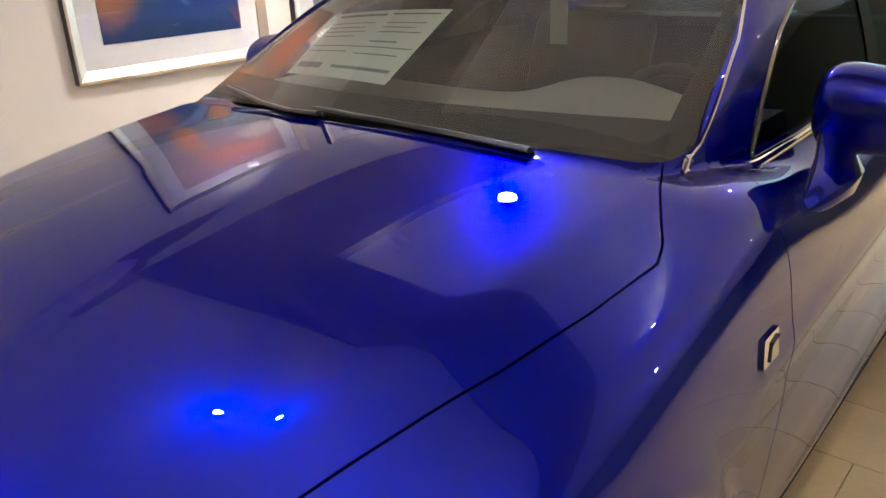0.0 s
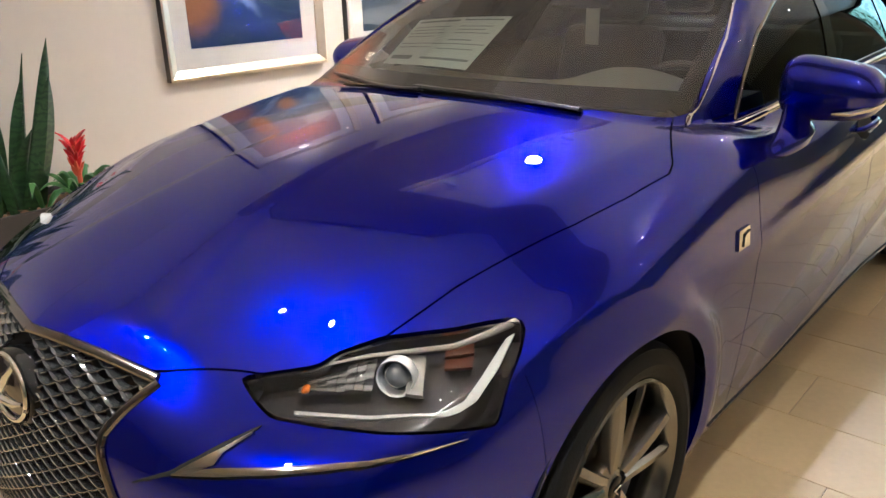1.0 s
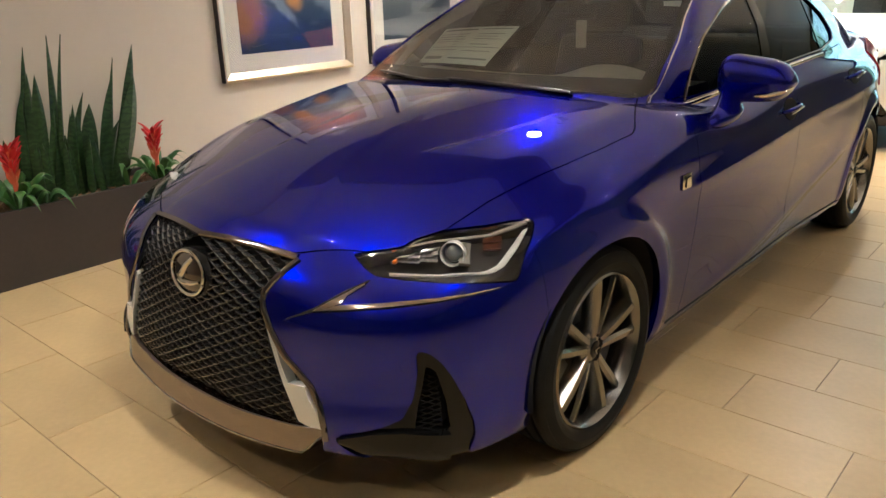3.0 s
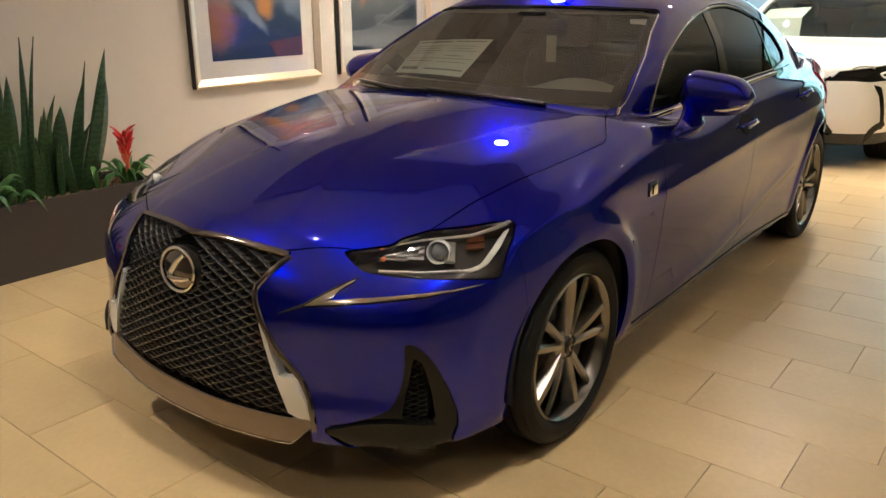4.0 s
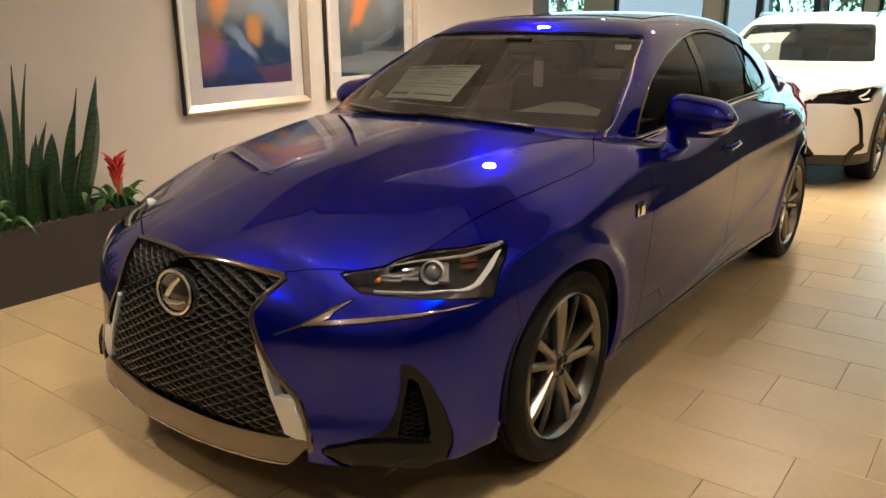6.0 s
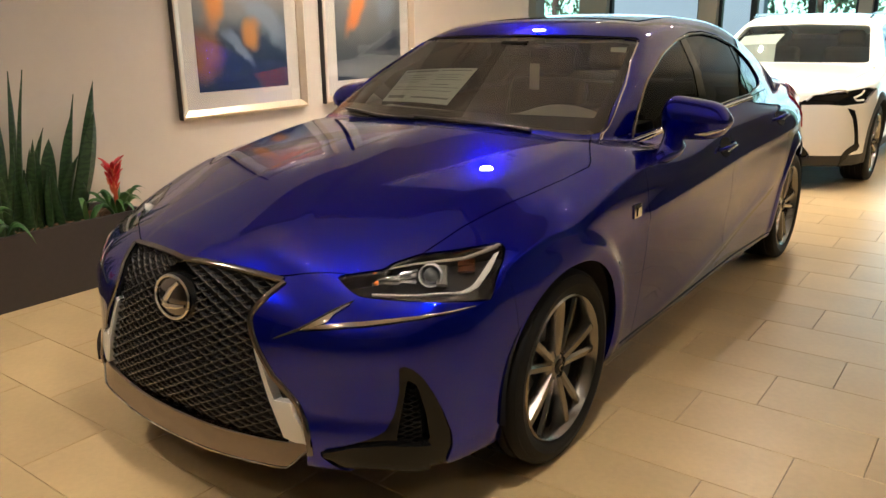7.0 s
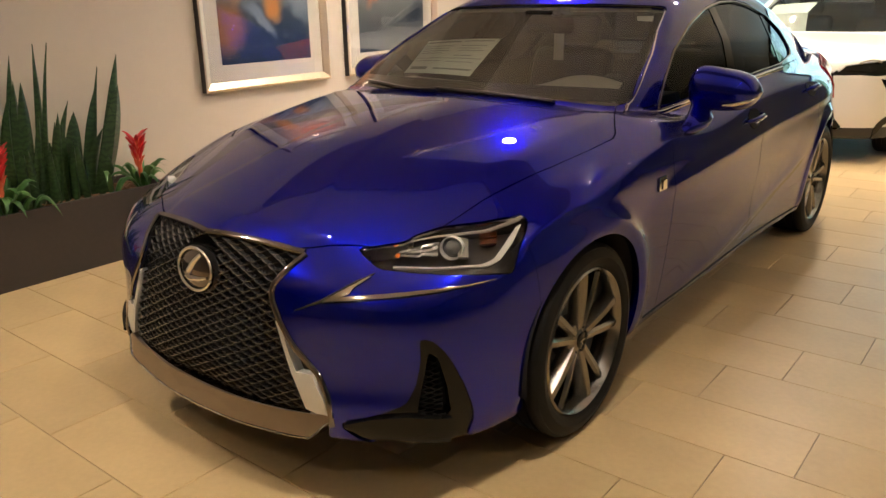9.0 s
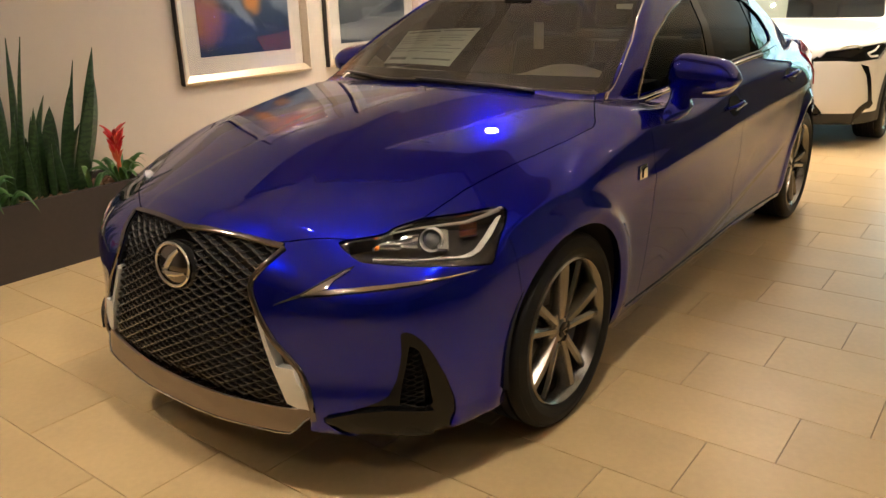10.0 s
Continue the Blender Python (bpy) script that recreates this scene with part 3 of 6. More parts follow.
g_arch_f = lambda x, y, z: np.where(np.abs(x) > 0.5, np.hypot(y, z - 0.325) - 0.348, 9.0)
g_arch_r = lambda x, y, z: np.where(np.abs(x) > 0.5, np.hypot(y - 2.8, z - 0.325) - 0.348, 9.0)
g_grille = lambda x, y, z: np.where(y < -0.55, O_GRILLE(x, z), 9.0)
g_fog = lambda x, y, z: np.where((y < -0.3) & (np.abs(x) > 0.3), O_FOG(np.abs(x), z), 9.0)
g_dlo = lambda x, y, z: np.where(np.abs(x) > 0.45, O_DLO(y, z), 9.0)
g_screen = lambda x, y, z: np.where((y < 1.6) & (y > 0.35), O_SCREEN(x, z), 9.0)
g_rear = lambda x, y, z: np.where(y > 2.2, O_REAR(x, z), 9.0)
g_hood = lambda x, y, z: np.where((z > 0.6) & (y < 0.8), O_HOOD(x, y), 9.0)

P, Q = nets(sedan, (-0.017, -0.95, 0.13), (1.0, 3.95, 1.46), 0.016)
body = Skin(sedan, P, Q).keep(lambda x, y, z: x + 0 * y)
body = body.keep(g_arch_f).keep(g_arch_r).keep(g_grille)
body, lens_skin = body.keep(g_lamp, 0.002), body.keep(lambda x, y, z: -g_lamp(x, y, z), 0.002)
body = body.keep(g_fog)
body, dlo = body.keep(g_dlo), body.keep(lambda x, y, z: -g_dlo(x, y, z))
body, screen = body.keep(g_screen), body.keep(lambda x, y, z: -g_screen(x, y, z))
body, rearglass = body.keep(g_rear), body.keep(lambda x, y, z: -g_rear(x, y, z))
liner = body
hood_rest, hood = body.split(g_hood)
# cowl between hood and windscreen
g_cowl = lambda x, y, z: np.minimum(np.minimum(y - 0.36, 1.02 - z), np.minimum(0.625 - np.abs(x), 0.74 - y)) + 0 * z
cowl, hood_rest = hood_rest.keep(g_cowl), hood_rest.keep(lambda x, y, z: -g_cowl(x, y, z))
front, rest = hood_rest.split(lambda x, y, z: np.where(z < 0.72, -0.285 - 0.1 * (z - 0.5) - y, -9.0), 0.0007)
door_top = lambda x, y, z: z - (0.965 + 0.028 * (y - 0.7))
# the shut line runs upright behind the arch and curls back to the foot of the window
shut = lambda z: 0.56 + 0.05 * (z - 0.35) + 0.09 * np.clip((z - 0.905) / 0.04, 0, 1) ** 1.2
fender, rest = rest.split(lambda x, y, z: np.minimum(shut(z) - y, 6 * (0.992 - z)))
sill, rest = rest.split(lambda x, y, z: np.where((y > 0.3) & (y < 2.6), 0.238 - z, -9.0), 0.0035)
g_fd = lambda x, y, z: np.minimum(np.minimum(1.56 + 0.08 * (z - 0.35) - y, -door_top(x, y, z)), np.minimum(y - 0.3, np.abs(x) - 0.4))
frontdoor, rest = rest.split(g_fd)
g_rd = lambda x, y, z: np.minimum(np.minimum(2.50 + 0.25 * (z - 0.75) - y, np.hypot(y - 2.8, z - 0.325) - 0.42), np.minimum(-door_top(x, y, z), np.abs(x) - 0.4))
reardoor, rest = rest.split(g_rd)
taillamp, rest = rest.split(lambda x, y, z: np.where((y > 2.9) & (np.abs(x) > 0.3), np.minimum(0.095 - np.abs(z - 0.87 - 0.06 * (y - 3.3)), np.minimum(y - 2.98 - 0.30 * (0.95 - z), np.abs(x) - 0.42)), -9.0))

skin_mesh("hood", hood, M_PAINT, car, "long creased blue bonnet")
skin_mesh("front_bumper", front, M_PAINT, car, "sculpted blue front bumper")
for side in ("left", "right"):
    skin_mesh("fender", fender, M_PAINT, car, mirror=side, rim=0.03)
    skin_mesh("sill", sill, M_PAINT, car, mirror=side)
    skin_mesh("front_door", frontdoor, M_PAINT, car, mirror=side)
    skin_mesh("rear_door", reardoor, M_PAINT, car, mirror=side)
    skin_mesh("tail_lamp", taillamp, M_RED, car, "red tail lamp", mirror=side, shift=0.006, rim=0.02)
    skin_mesh("headlamp_lens", lens_skin, M_LENS, car, "clear headlamp cover", mirror=side)
skin_mesh("body_shell", rest, M_PAINT, car, "blue roof, pillars and rear quarters", rim=0.02)
skin_mesh("windscreen", screen, M_WSGLASS, car, "raked windscreen", shift=-0.004, rim=0)
skin_mesh("rear_window", rearglass, M_SIDEGLASS, car, "dark rear window", shift=-0.004, rim=0)
g_post = lambda x, y, z: 0.042 - np.abs(y - 1.53 - 0.42 * (z - 1.03))
g_bar = lambda x, y, z: 0.016 - np.abs(y - 2.20 - 0.5 * (z - 1.03))
post, glass_rest = dlo.keep(g_post), dlo.keep(lambda x, y, z: -g_post(x, y, z))
bar, glass_rest = glass_rest.keep(g_bar), glass_rest.keep(lambda x, y, z: -g_bar(x, y, z))
g_a = lambda x, y, z: 1.53 + 0.42 * (z - 1.03) - y
front_glass, back_glass = glass_rest.keep(g_a), glass_rest.keep(lambda x, y, z: -g_a(x, y, z))
g_c = lambda x, y, z: 2.20 + 0.5 * (z - 1.03) - y
back_glass, quarter_glass = back_glass.keep(g_c), back_glass.keep(lambda x, y, z: -g_c(x, y, z))
for side in ("left", "right"):
    skin_mesh("front_window", front_glass, M_FRONTGLASS, car, mirror=side, shift=-0.006, rim=0)
    skin_mesh("rear_side_window", back_glass, M_SIDEGLASS, car, mirror=side, shift=-0.006, rim=0)
    skin_mesh("quarter_window", quarter_glass, M_SIDEGLASS, car, mirror=side, shift=-0.006, rim=0)
    skin_mesh("door_post", post, M_BLACK, car, "gloss black door post", mirror=side, shift=-0.003, rim=0.01)
    skin_mesh("window_divider", bar, M_BLACK, car, mirror=side, shift=-0.003, rim=0.01)
# near-black copy of the body, set inside to paint shade into panel gaps
skin_mesh("gap_shade_skin", liner, M_SHADOW, car, "dark skin added for the shade in the panel gaps", shift=-0.016, rim=0)

# ---- sedan: lamps, grille, wheels, trim and cabin ----
def mirrored(name, make, material, parent, label="", smooth=40, key=None):
    """The same part on both sides of a thing; make(bm) builds the left one."""
    out = []
    for sx in (1, -1):
        bm = make()
        if sx < 0:
            bmesh.ops.transform(bm, matrix=Matrix.Diagonal((-1, 1, 1, 1)), verts=bm.verts)
            bmesh.ops.reverse_faces(bm, faces=bm.faces)
        out.append(part(name, bm, material, parent[sx] if isinstance(parent, dict) else parent, label, smooth))
    return out


def blade(f, upper, lower, lift, n=8):
    """A raised strip on surface f between two lines of equal knots."""
    A, NA = along(f, upper, 0, n)
    B, NB = along(f, lower, 0, n)
    M = settle(f, (A + B) / 2, 6)
    NM = facing(f, M)
    bm = bmesh.new()
    rows = [A - NA * 0.004, A + NA * lift * 0.8, M + NM * lift, B + NB * lift * 0.8, B - NB * 0.004]
    V = [[bm.verts.new(p) for p in r] for r in rows]
    for r0, r1 in zip(V, V[1:]):
        for i in range(len(r0) - 1):
            bm.faces.new((r0[i], r0[i + 1], r1[i + 1], r1[i]))
    bmesh.ops.recalc_face_normals(bm, faces=bm.faces)
    return bm


def nose_y(x, z):
    X = abs(x)
    return float(S_NOSE(X) + S_LEAN(z - 0.05 * math.exp(-((X / 0.22) ** 2))))


def g_half(z):
    """Half width of the spindle grille at height z."""
    return float(np.interp(z, [0.2, 0.29, 0.52, 0.583, 0.622, 0.703, 0.722], [0.45, 0.430, 0.339, 0.326, 0.313, 0.358, 0.05]))


# grille: black sheet that paints the shade behind, waved bars, surround, side fins, lip and oval badge
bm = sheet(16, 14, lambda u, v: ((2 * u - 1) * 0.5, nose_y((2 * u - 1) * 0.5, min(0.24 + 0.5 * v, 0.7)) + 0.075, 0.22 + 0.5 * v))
part("grille_shade", bm, M_SHADOW, car, "black sheet for the shade behind the grille")
grille = part("grille_frame", tube([(x * 0.33, nose_y(x * 0.33, 0.5) + 0.055, 0.5) for x in np.linspace(-1, 1, 12)], 0.008, 6), M_PLASTIC, car, "black mesh grille")
PITCH, WAVE = 0.0138, 0.058


Z_LINE = np.linspace(0.250, 0.730, 300)
Y_LINE = np.array([nose_y(0.15, z) for z in Z_LINE])
S_LINE = np.concatenate([[0], np.cumsum(np.hypot(np.diff(Z_LINE), np.diff(Y_LINE)))])
for row in range(46):
    s0 = PITCH * 1.03 * row
    z0 = float(np.interp(s0, S_LINE, Z_LINE))
    w = g_half(z0 + 0.006) - 0.004
    if w < 0.06 or s0 > S_LINE[-1] - 0.004:
        continue
    deep = 0.026 if z0 < 0.6 else 0.012
    gap = 0.092 * math.sqrt(max(1 - ((z0 - 0.622) / 0.080) ** 2, 0))
    for x0, x1 in ([(-w, -gap), (gap, w)] if gap else [(-w, w)]):
        n = int((x1 - x0) / WAVE * 12) + 1
        bm = bmesh.new()
        lines = []
        for dy, dz in ((0.016, 0.0007), (0.016, -0.0007), (0.022, -0.0016), (0.022 + deep, -0.0016), (0.022 + deep, 0.0016), (0.022, 0.0016)):
            line = []
            for i in range(n + 1):
                x = x0 + (x1 - x0) * i / n
                wave = PITCH * 0.98 * (1 - abs(math.sin(math.pi * (x / WAVE + 0.5 * (row % 2)))) ** 0.75)
                z = float(np.interp(s0 + wave, S_LINE, Z_LINE))
                line.append(bm.verts.new((x, nose_y(x, z) + dy, z + dz)))
            lines.append(line)
        for a, b in zip(lines, lines[1:] + lines[:1]):
            for i in range(n):
                bm.faces.new((a[i], a[i + 1], b[i + 1], b[i]))
        bmesh.ops.recalc_face_normals(bm, faces=bm.faces)
        part("grille_bar", bm, M_MESH, grille)


def surround():
    pts = [(0.0, 0.727), (0.2, 0.721), (0.352, 0.708)]
    P, N = along(sedan, [(x, nose_y(x, z) - 0.002, z) for x, z in pts], 0.0, 8)
    return tube(P, 0.010, 8, flat=0.6, ups=N)


def surround_side():
    pts = [(0.360, 0.704), (0.336, 0.665), (0.316, 0.628), (0.317, 0.608), (0.325, 0.588), (0.355, 0.535), (0.403, 0.470), (0.438, 0.435), (0.473, 0.397), (0.501, 0.345), (0.510, 0.290), (0.507, 0.252)]
    P, N = along(sedan, [(x, nose_y(x, z) - 0.002, z) for x, z in pts], 0.001, 6)
    return tube(P, 0.009, 8, flat=0.7, ups=N)


mirrored("grille_top_trim", surround, M_DCHROME, car, "dark chrome grille edge")
mirrored("grille_side_trim", surround_side, M_DCHROME, car)


def fin():
    """Bright side fin inside the lower grille: a thin strip that ends in a solid foot."""
    inner = [(0.334, 0.530), (0.350, 0.490), (0.370, 0.442), (0.392, 0.392)]
    outer = [(0.344, 0.540), (0.359, 0.502), (0.381, 0.450), (0.406, 0.398)]
    foot = [(0.392, 0.392), (0.406, 0.398), (0.458, 0.399), (0.468, 0.366), (0.487, 0.335), (0.496, 0.270), (0.432, 0.292)]
    bm = bmesh.new()

    def slab(rim):
        a = [bm.verts.new((x, nose_y(x, z) + 0.006, z)) for x, z in rim]
        b = [bm.verts.new((x, nose_y(x, z) + 0.040, z)) for x, z in rim]
        bm.faces.new(a)
        for i in range(len(rim)):
            j = (i + 1) % len(rim)
            bm.faces.new((a[i], b[i], b[j], a[j]))

    for i in range(3):
        slab([inner[i], inner[i + 1], outer[i + 1], outer[i]])
    slab(foot)
    bmesh.ops.recalc_face_normals(bm, faces=bm.faces)
    bmesh.ops.triangulate(bm, faces=[f for f in bm.faces if len(f.verts) > 4])
    return bm


def fin_panel():
    """Dark recessed face between the fin's strip and the bumper's edge."""
    rim = [(0.346, 0.542), (0.400, 0.474), (0.437, 0.437), (0.474, 0.399), (0.502, 0.345), (0.508, 0.280), (0.470, 0.280), (0.412, 0.398), (0.370, 0.480)]
    bm = bmesh.new()
    bm.faces.new([bm.verts.new((x, nose_y(x, z) + 0.030, z)) for x, z in rim])
    bmesh.ops.triangulate(bm, faces=bm.faces)
    return bm


mirrored("fin_panel", fin_panel, M_BLACK, car, "gloss black panel beside the fin")
mirrored("grille_fin", fin, M_SATIN, car, "satin silver fin at the grille's lower corner", smooth=30)


def lip_shape():
    n = 40
    prof = [(0.040, 0.018), (0.002, 0.016), (-0.005, 0.012), (-0.020, -0.050), (-0.021, -0.055), (-0.017, -0.060), (0.06, -0.062)]
    bm = bmesh.new()
    rows = []
    for i in range(n + 1):
        x = -0.506 + 1.012 * i / n
        s = abs(x) / 0.506
        y = float(S_NOSE(abs(x))) + 0.012
        z = 0.250 + 0.024 * s**3
        k = 1 - 0.72 * float(step(0.88, 1.0, s))
        rows.append([bm.verts.new((x, y + dy * k, z + 0.010 * (1 - k) + dz * k)) for dy, dz in prof])
    for a, b in zip(rows, rows[1:]):
        for j in range(len(prof) - 1):
            bm.faces.new((a[j], b[j], b[j + 1], a[j + 1]))
    bmesh.ops.recalc_face_normals(bm, faces=bm.faces)
    return bm


part("bumper_lip", lip_shape(), mat("smoked_chrome_lip", (0.32, 0.285, 0.28), 0.07, 1.0), car, "polished metal lip along the lower grille", smooth=28)

mirrored("lip_edge", lambda: tube([(x, float(S_NOSE(x)) + 0.012 - 0.022 * (1 - 0.72 * float(step(0.88, 1.0, x / 0.506))), 0.250 + 0.024 * (x / 0.506) ** 3 + 0.0072 * float(step(0.88, 1.0, x / 0.506)) - 0.057 * (1 - 0.72 * float(step(0.88, 1.0, x / 0.506)))) for x in np.linspace(0, 0.506, 28)], 0.0032, 6), M_CHROME, car, "bright lower edge of the lip", smooth=60)

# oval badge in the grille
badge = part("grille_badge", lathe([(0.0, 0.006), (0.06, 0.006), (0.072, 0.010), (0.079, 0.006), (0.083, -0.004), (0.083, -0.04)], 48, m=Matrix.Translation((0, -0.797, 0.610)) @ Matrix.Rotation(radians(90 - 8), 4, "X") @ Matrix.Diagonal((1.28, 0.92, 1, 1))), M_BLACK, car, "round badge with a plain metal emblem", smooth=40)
bmat = Matrix.Translation((0, -0.808, 0.617)) @ Matrix.Rotation(radians(90 - 8), 4, "X")
part("badge_ring", tube([bmat @ Vector((0.080 * math.cos(a), 0.063 * math.sin(a), 0)) for a in np.linspace(0, 2 * math.pi, 48, endpoint=False)], 0.0055, 8, closed=True), M_CHROME, badge, smooth=60)
part("badge_stroke", tube([bmat @ Vector(p) for p in ((0.030, 0.050, 0), (0.004, 0.026, 0.003), (-0.022, -0.008, 0.003), (-0.030, -0.024, 0.003), (-0.014, -0.029, 0.003), (0.028, -0.024, 0.003), (0.060, -0.016, 0))], [0.006, 0.010, 0.012, 0.012, 0.011, 0.009, 0.004], 8), M_CHROME, badge, smooth=60)
part("badge_field", lathe([(0.0005, 0.006), (0.045, 0.003), (0.064, -0.004)], 32, m=bmat @ Matrix.Diagonal((1.2, 0.92, 1, 1))), M_DCHROME, badge, smooth=60)

# headlamps
sedan_in = lambda d: (lambda x, y, z: sedan(x, y, z) + d)
lamp_parts = {}
for side, sx in (("left", 1), ("right", -1)):
    housing = skin_mesh("headlamp_housing", lens_skin, mat("lamp_bezel", (0.060, 0.054, 0.050), 0.22, 0.4, 0.3), car, "dark headlamp housing", mirror=side, shift=-0.055, rim=-0.05)
    lamp_parts[sx] = housing
lens_at = settle(sedan, np.array([[0.687, -0.464, 0.713]]), 8)[0]
ax_out = Vector((0.42, -0.89, 0.12)).normalized()
proj_m = Matrix.Translation(Vector(lens_at) - ax_out * 0.036) @ ax_out.to_track_quat("Z", "Y").to_matrix().to_4x4() @ Matrix.Diagonal((0.84, 0.84, 1, 1))
mirrored("projector_ring", lambda: lathe([(0.0325, -0.02), (0.034, 0.006), (0.0355, 0.014), (0.0385, 0.016), (0.040, 0.010), (0.0395, -0.01)], 40, m=proj_m), mat("lamp_silver", (0.92, 0.92, 0.92), 0.14, 0.4, 0.5), lamp_parts, "silver projector ring")
mirrored("projector_lens", lambda: lathe([(0.0005, 0.020), (0.012, 0.018), (0.022, 0.011), (0.0275, 0.002), (0.0285, -0.004), (0.033, -0.006)], 40, m=proj_m), mat("projector_glass", (0.42, 0.44, 0.46), 0.05, 0.6, 1.0), lamp_parts)
mirrored("projector_cowl", lambda: blade(sedan_in(0.030), [(0.661, -0.391, 0.728), (0.672, -0.383, 0.728), (0.686, -0.377, 0.726)], [(0.701, -0.445, 0.690), (0.714, -0.438, 0.689), (0.726, -0.431, 0.689)], 0.006, 4), mat("lamp_reflector", (0.62, 0.59, 0.52), 0.2, 0.7, 0.4), lamp_parts, "bright plate beside the projector")


def drl():
    """Light strip: a broad blade up the outer edge that thins along the bottom."""
    outer = [(0.785, -0.261, 0.753), (0.801, -0.328, 0.720), (0.802, -0.386, 0.688), (0.792, -0.417, 0.678), (0.781, -0.437, 0.676), (0.691, -0.516, 0.673), (0.586, -0.583, 0.674)]
    inner = [(0.779, -0.278, 0.748), (0.789, -0.357, 0.713), (0.789, -0.403, 0.690), (0.777, -0.431, 0.682), (0.764, -0.449, 0.680), (0.687, -0.512, 0.676), (0.582, -0.579, 0.677)]
    return blade(sedan_in(0.016), outer, inner, 0.003)


mirrored("running_light", drl, mat("running_light_silver", (0.62, 0.60, 0.55), 0.3, 0.0, 0.3), lamp_parts, "silver light strip")
mirrored("lamp_brow", lambda: tube(along(sedan_in(0.010), [(0.574, -0.495, 0.725), (0.619, -0.441, 0.733), (0.671, -0.39, 0.738), (0.72, -0.343, 0.743), (0.754, -0.287, 0.756), (0.777, -0.241, 0.768)], 0, 6)[0], [0.0025 + 0.00016 * i for i in range(31)], 8), mat("brow_silver", (0.75, 0.70, 0.62), 0.25, 0.6, 0.4), lamp_parts, "silver strip under the top edge of the lamp")
mirrored("side_reflector", lambda: blade(sedan_in(0.035), [(0.696, -0.337, 0.727), (0.729, -0.300, 0.732)], [(0.705, -0.350, 0.719), (0.740, -0.315, 0.723)], 0.003, 4), mat("dim_amber", (0.17, 0.055, 0.02), 0.2, 0, 0.6), lamp_parts, "dim amber reflector")
mirrored("side_marker", lambda: blade(sedan_in(0.035), [(0.709, -0.354, 0.715), (0.744, -0.320, 0.719)], [(0.718, -0.367, 0.706), (0.754, -0.337, 0.709)], 0.003, 4), mat("smoked_amber", (0.10, 0.03, 0.012), 0.2, 0, 0.6), lamp_parts, "smoked amber side marker")
mirrored("turn_bulb", lambda: lathe([(0.0005, 0.012), (0.004, 0.010), (0.0065, 0.003), (0.0065, -0.006)], 20, m=Matrix.Translation((0.565, -0.540, 0.694)) @ ax_out.to_track_quat('Z', 'Y').to_matrix().to_4x4()), M_AMBER, lamp_parts, "amber bulb")
lamp_facets = mat("faceted_reflector", (0.40, 0.40, 0.40), 0.16, 0.9, 0.3)
# cut-glass bowl of the turn lamp: three rows of tilted facets
for k in range(8):
    for j in range(3):
        def facet(k=k, j=j):
            u0, u1 = k / 8, (k + 0.96) / 8
            lo = lambda u: 0.683 + 0.003 * u
            hi = lambda u: 0.704 + 0.024 * u
            z = lambda u, v: lo(u) + (hi(u) - lo(u)) * v
            p = lambda u, v: (0.552 + 0.098 * u - 0.03 * v * u, -0.545 + 0.075 * u + 0.045 * v * u, z(u, v))
            v0, v1 = j / 3 + 0.01, j / 3 + 0.32
            return blade(sedan_in(0.034), [p(u0, v1), p(u1, v1)], [p(u0, v0), p(u1, v0)], 0.002 + 0.003 * ((3 * k + 2 * j) % 4), 2)
        mirrored("reflector_facet", facet, lamp_facets, lamp_parts, smooth=None)


# bright tick below each headlamp
def tick():
    up = [(0.496, -0.735, 0.613), (0.543, -0.705, 0.622), (0.616, -0.656, 0.629), (0.670, -0.613, 0.634), (0.732, -0.562, 0.641), (0.775, -0.508, 0.645), (0.819, -0.431, 0.650)]
    lo = [(0.476, -0.747, 0.603), (0.548, -0.711, 0.612), (0.621, -0.662, 0.620), (0.675, -0.620, 0.627), (0.735, -0.567, 0.635), (0.777, -0.511, 0.641), (0.819, -0.432, 0.648)]
    return blade(sedan, up, lo, 0.005)


def tick_hook():
    return blade(sedan, [(0.476, -0.747, 0.604), (0.511, -0.717, 0.629), (0.540, -0.681, 0.648), (0.562, -0.644, 0.665)], [(0.512, -0.727, 0.613), (0.538, -0.706, 0.626), (0.542, -0.689, 0.641), (0.564, -0.648, 0.662)], 0.006)


# thin dark strip laid on the bumper for the slot's shade
mirrored("hook_groove_shade", lambda: blade(sedan, [(0.401, -0.778, 0.574), (0.475, -0.745, 0.611), (0.509, -0.715, 0.636), (0.536, -0.677, 0.656), (0.566, -0.632, 0.673)], [(0.401, -0.778, 0.571), (0.477, -0.747, 0.603), (0.511, -0.717, 0.628), (0.540, -0.681, 0.647), (0.564, -0.640, 0.666)], 0.002), M_SHADOW, car, "dark strip for the shade in the slot above the tick")
mirrored("chrome_tick", tick, M_CHROME, car, "bright chrome tick under the headlamp")
mirrored("chrome_tick_hook", tick_hook, M_CHROME, car)
# thin dark strip laid on the bumper for the groove's shade
mirrored("tick_groove_shade", lambda: blade(sedan, [(0.476, -0.747, 0.604), (0.548, -0.711, 0.613), (0.621, -0.662, 0.621), (0.675, -0.620, 0.628), (0.735, -0.567, 0.636), (0.777, -0.511, 0.642)], [(0.476, -0.747, 0.599), (0.548, -0.711, 0.607), (0.621, -0.662, 0.615), (0.675, -0.620, 0.622), (0.735, -0.567, 0.631), (0.777, -0.511, 0.639)], 0.002), M_BLACK, car, "dark strip for the shade in the groove under the tick")


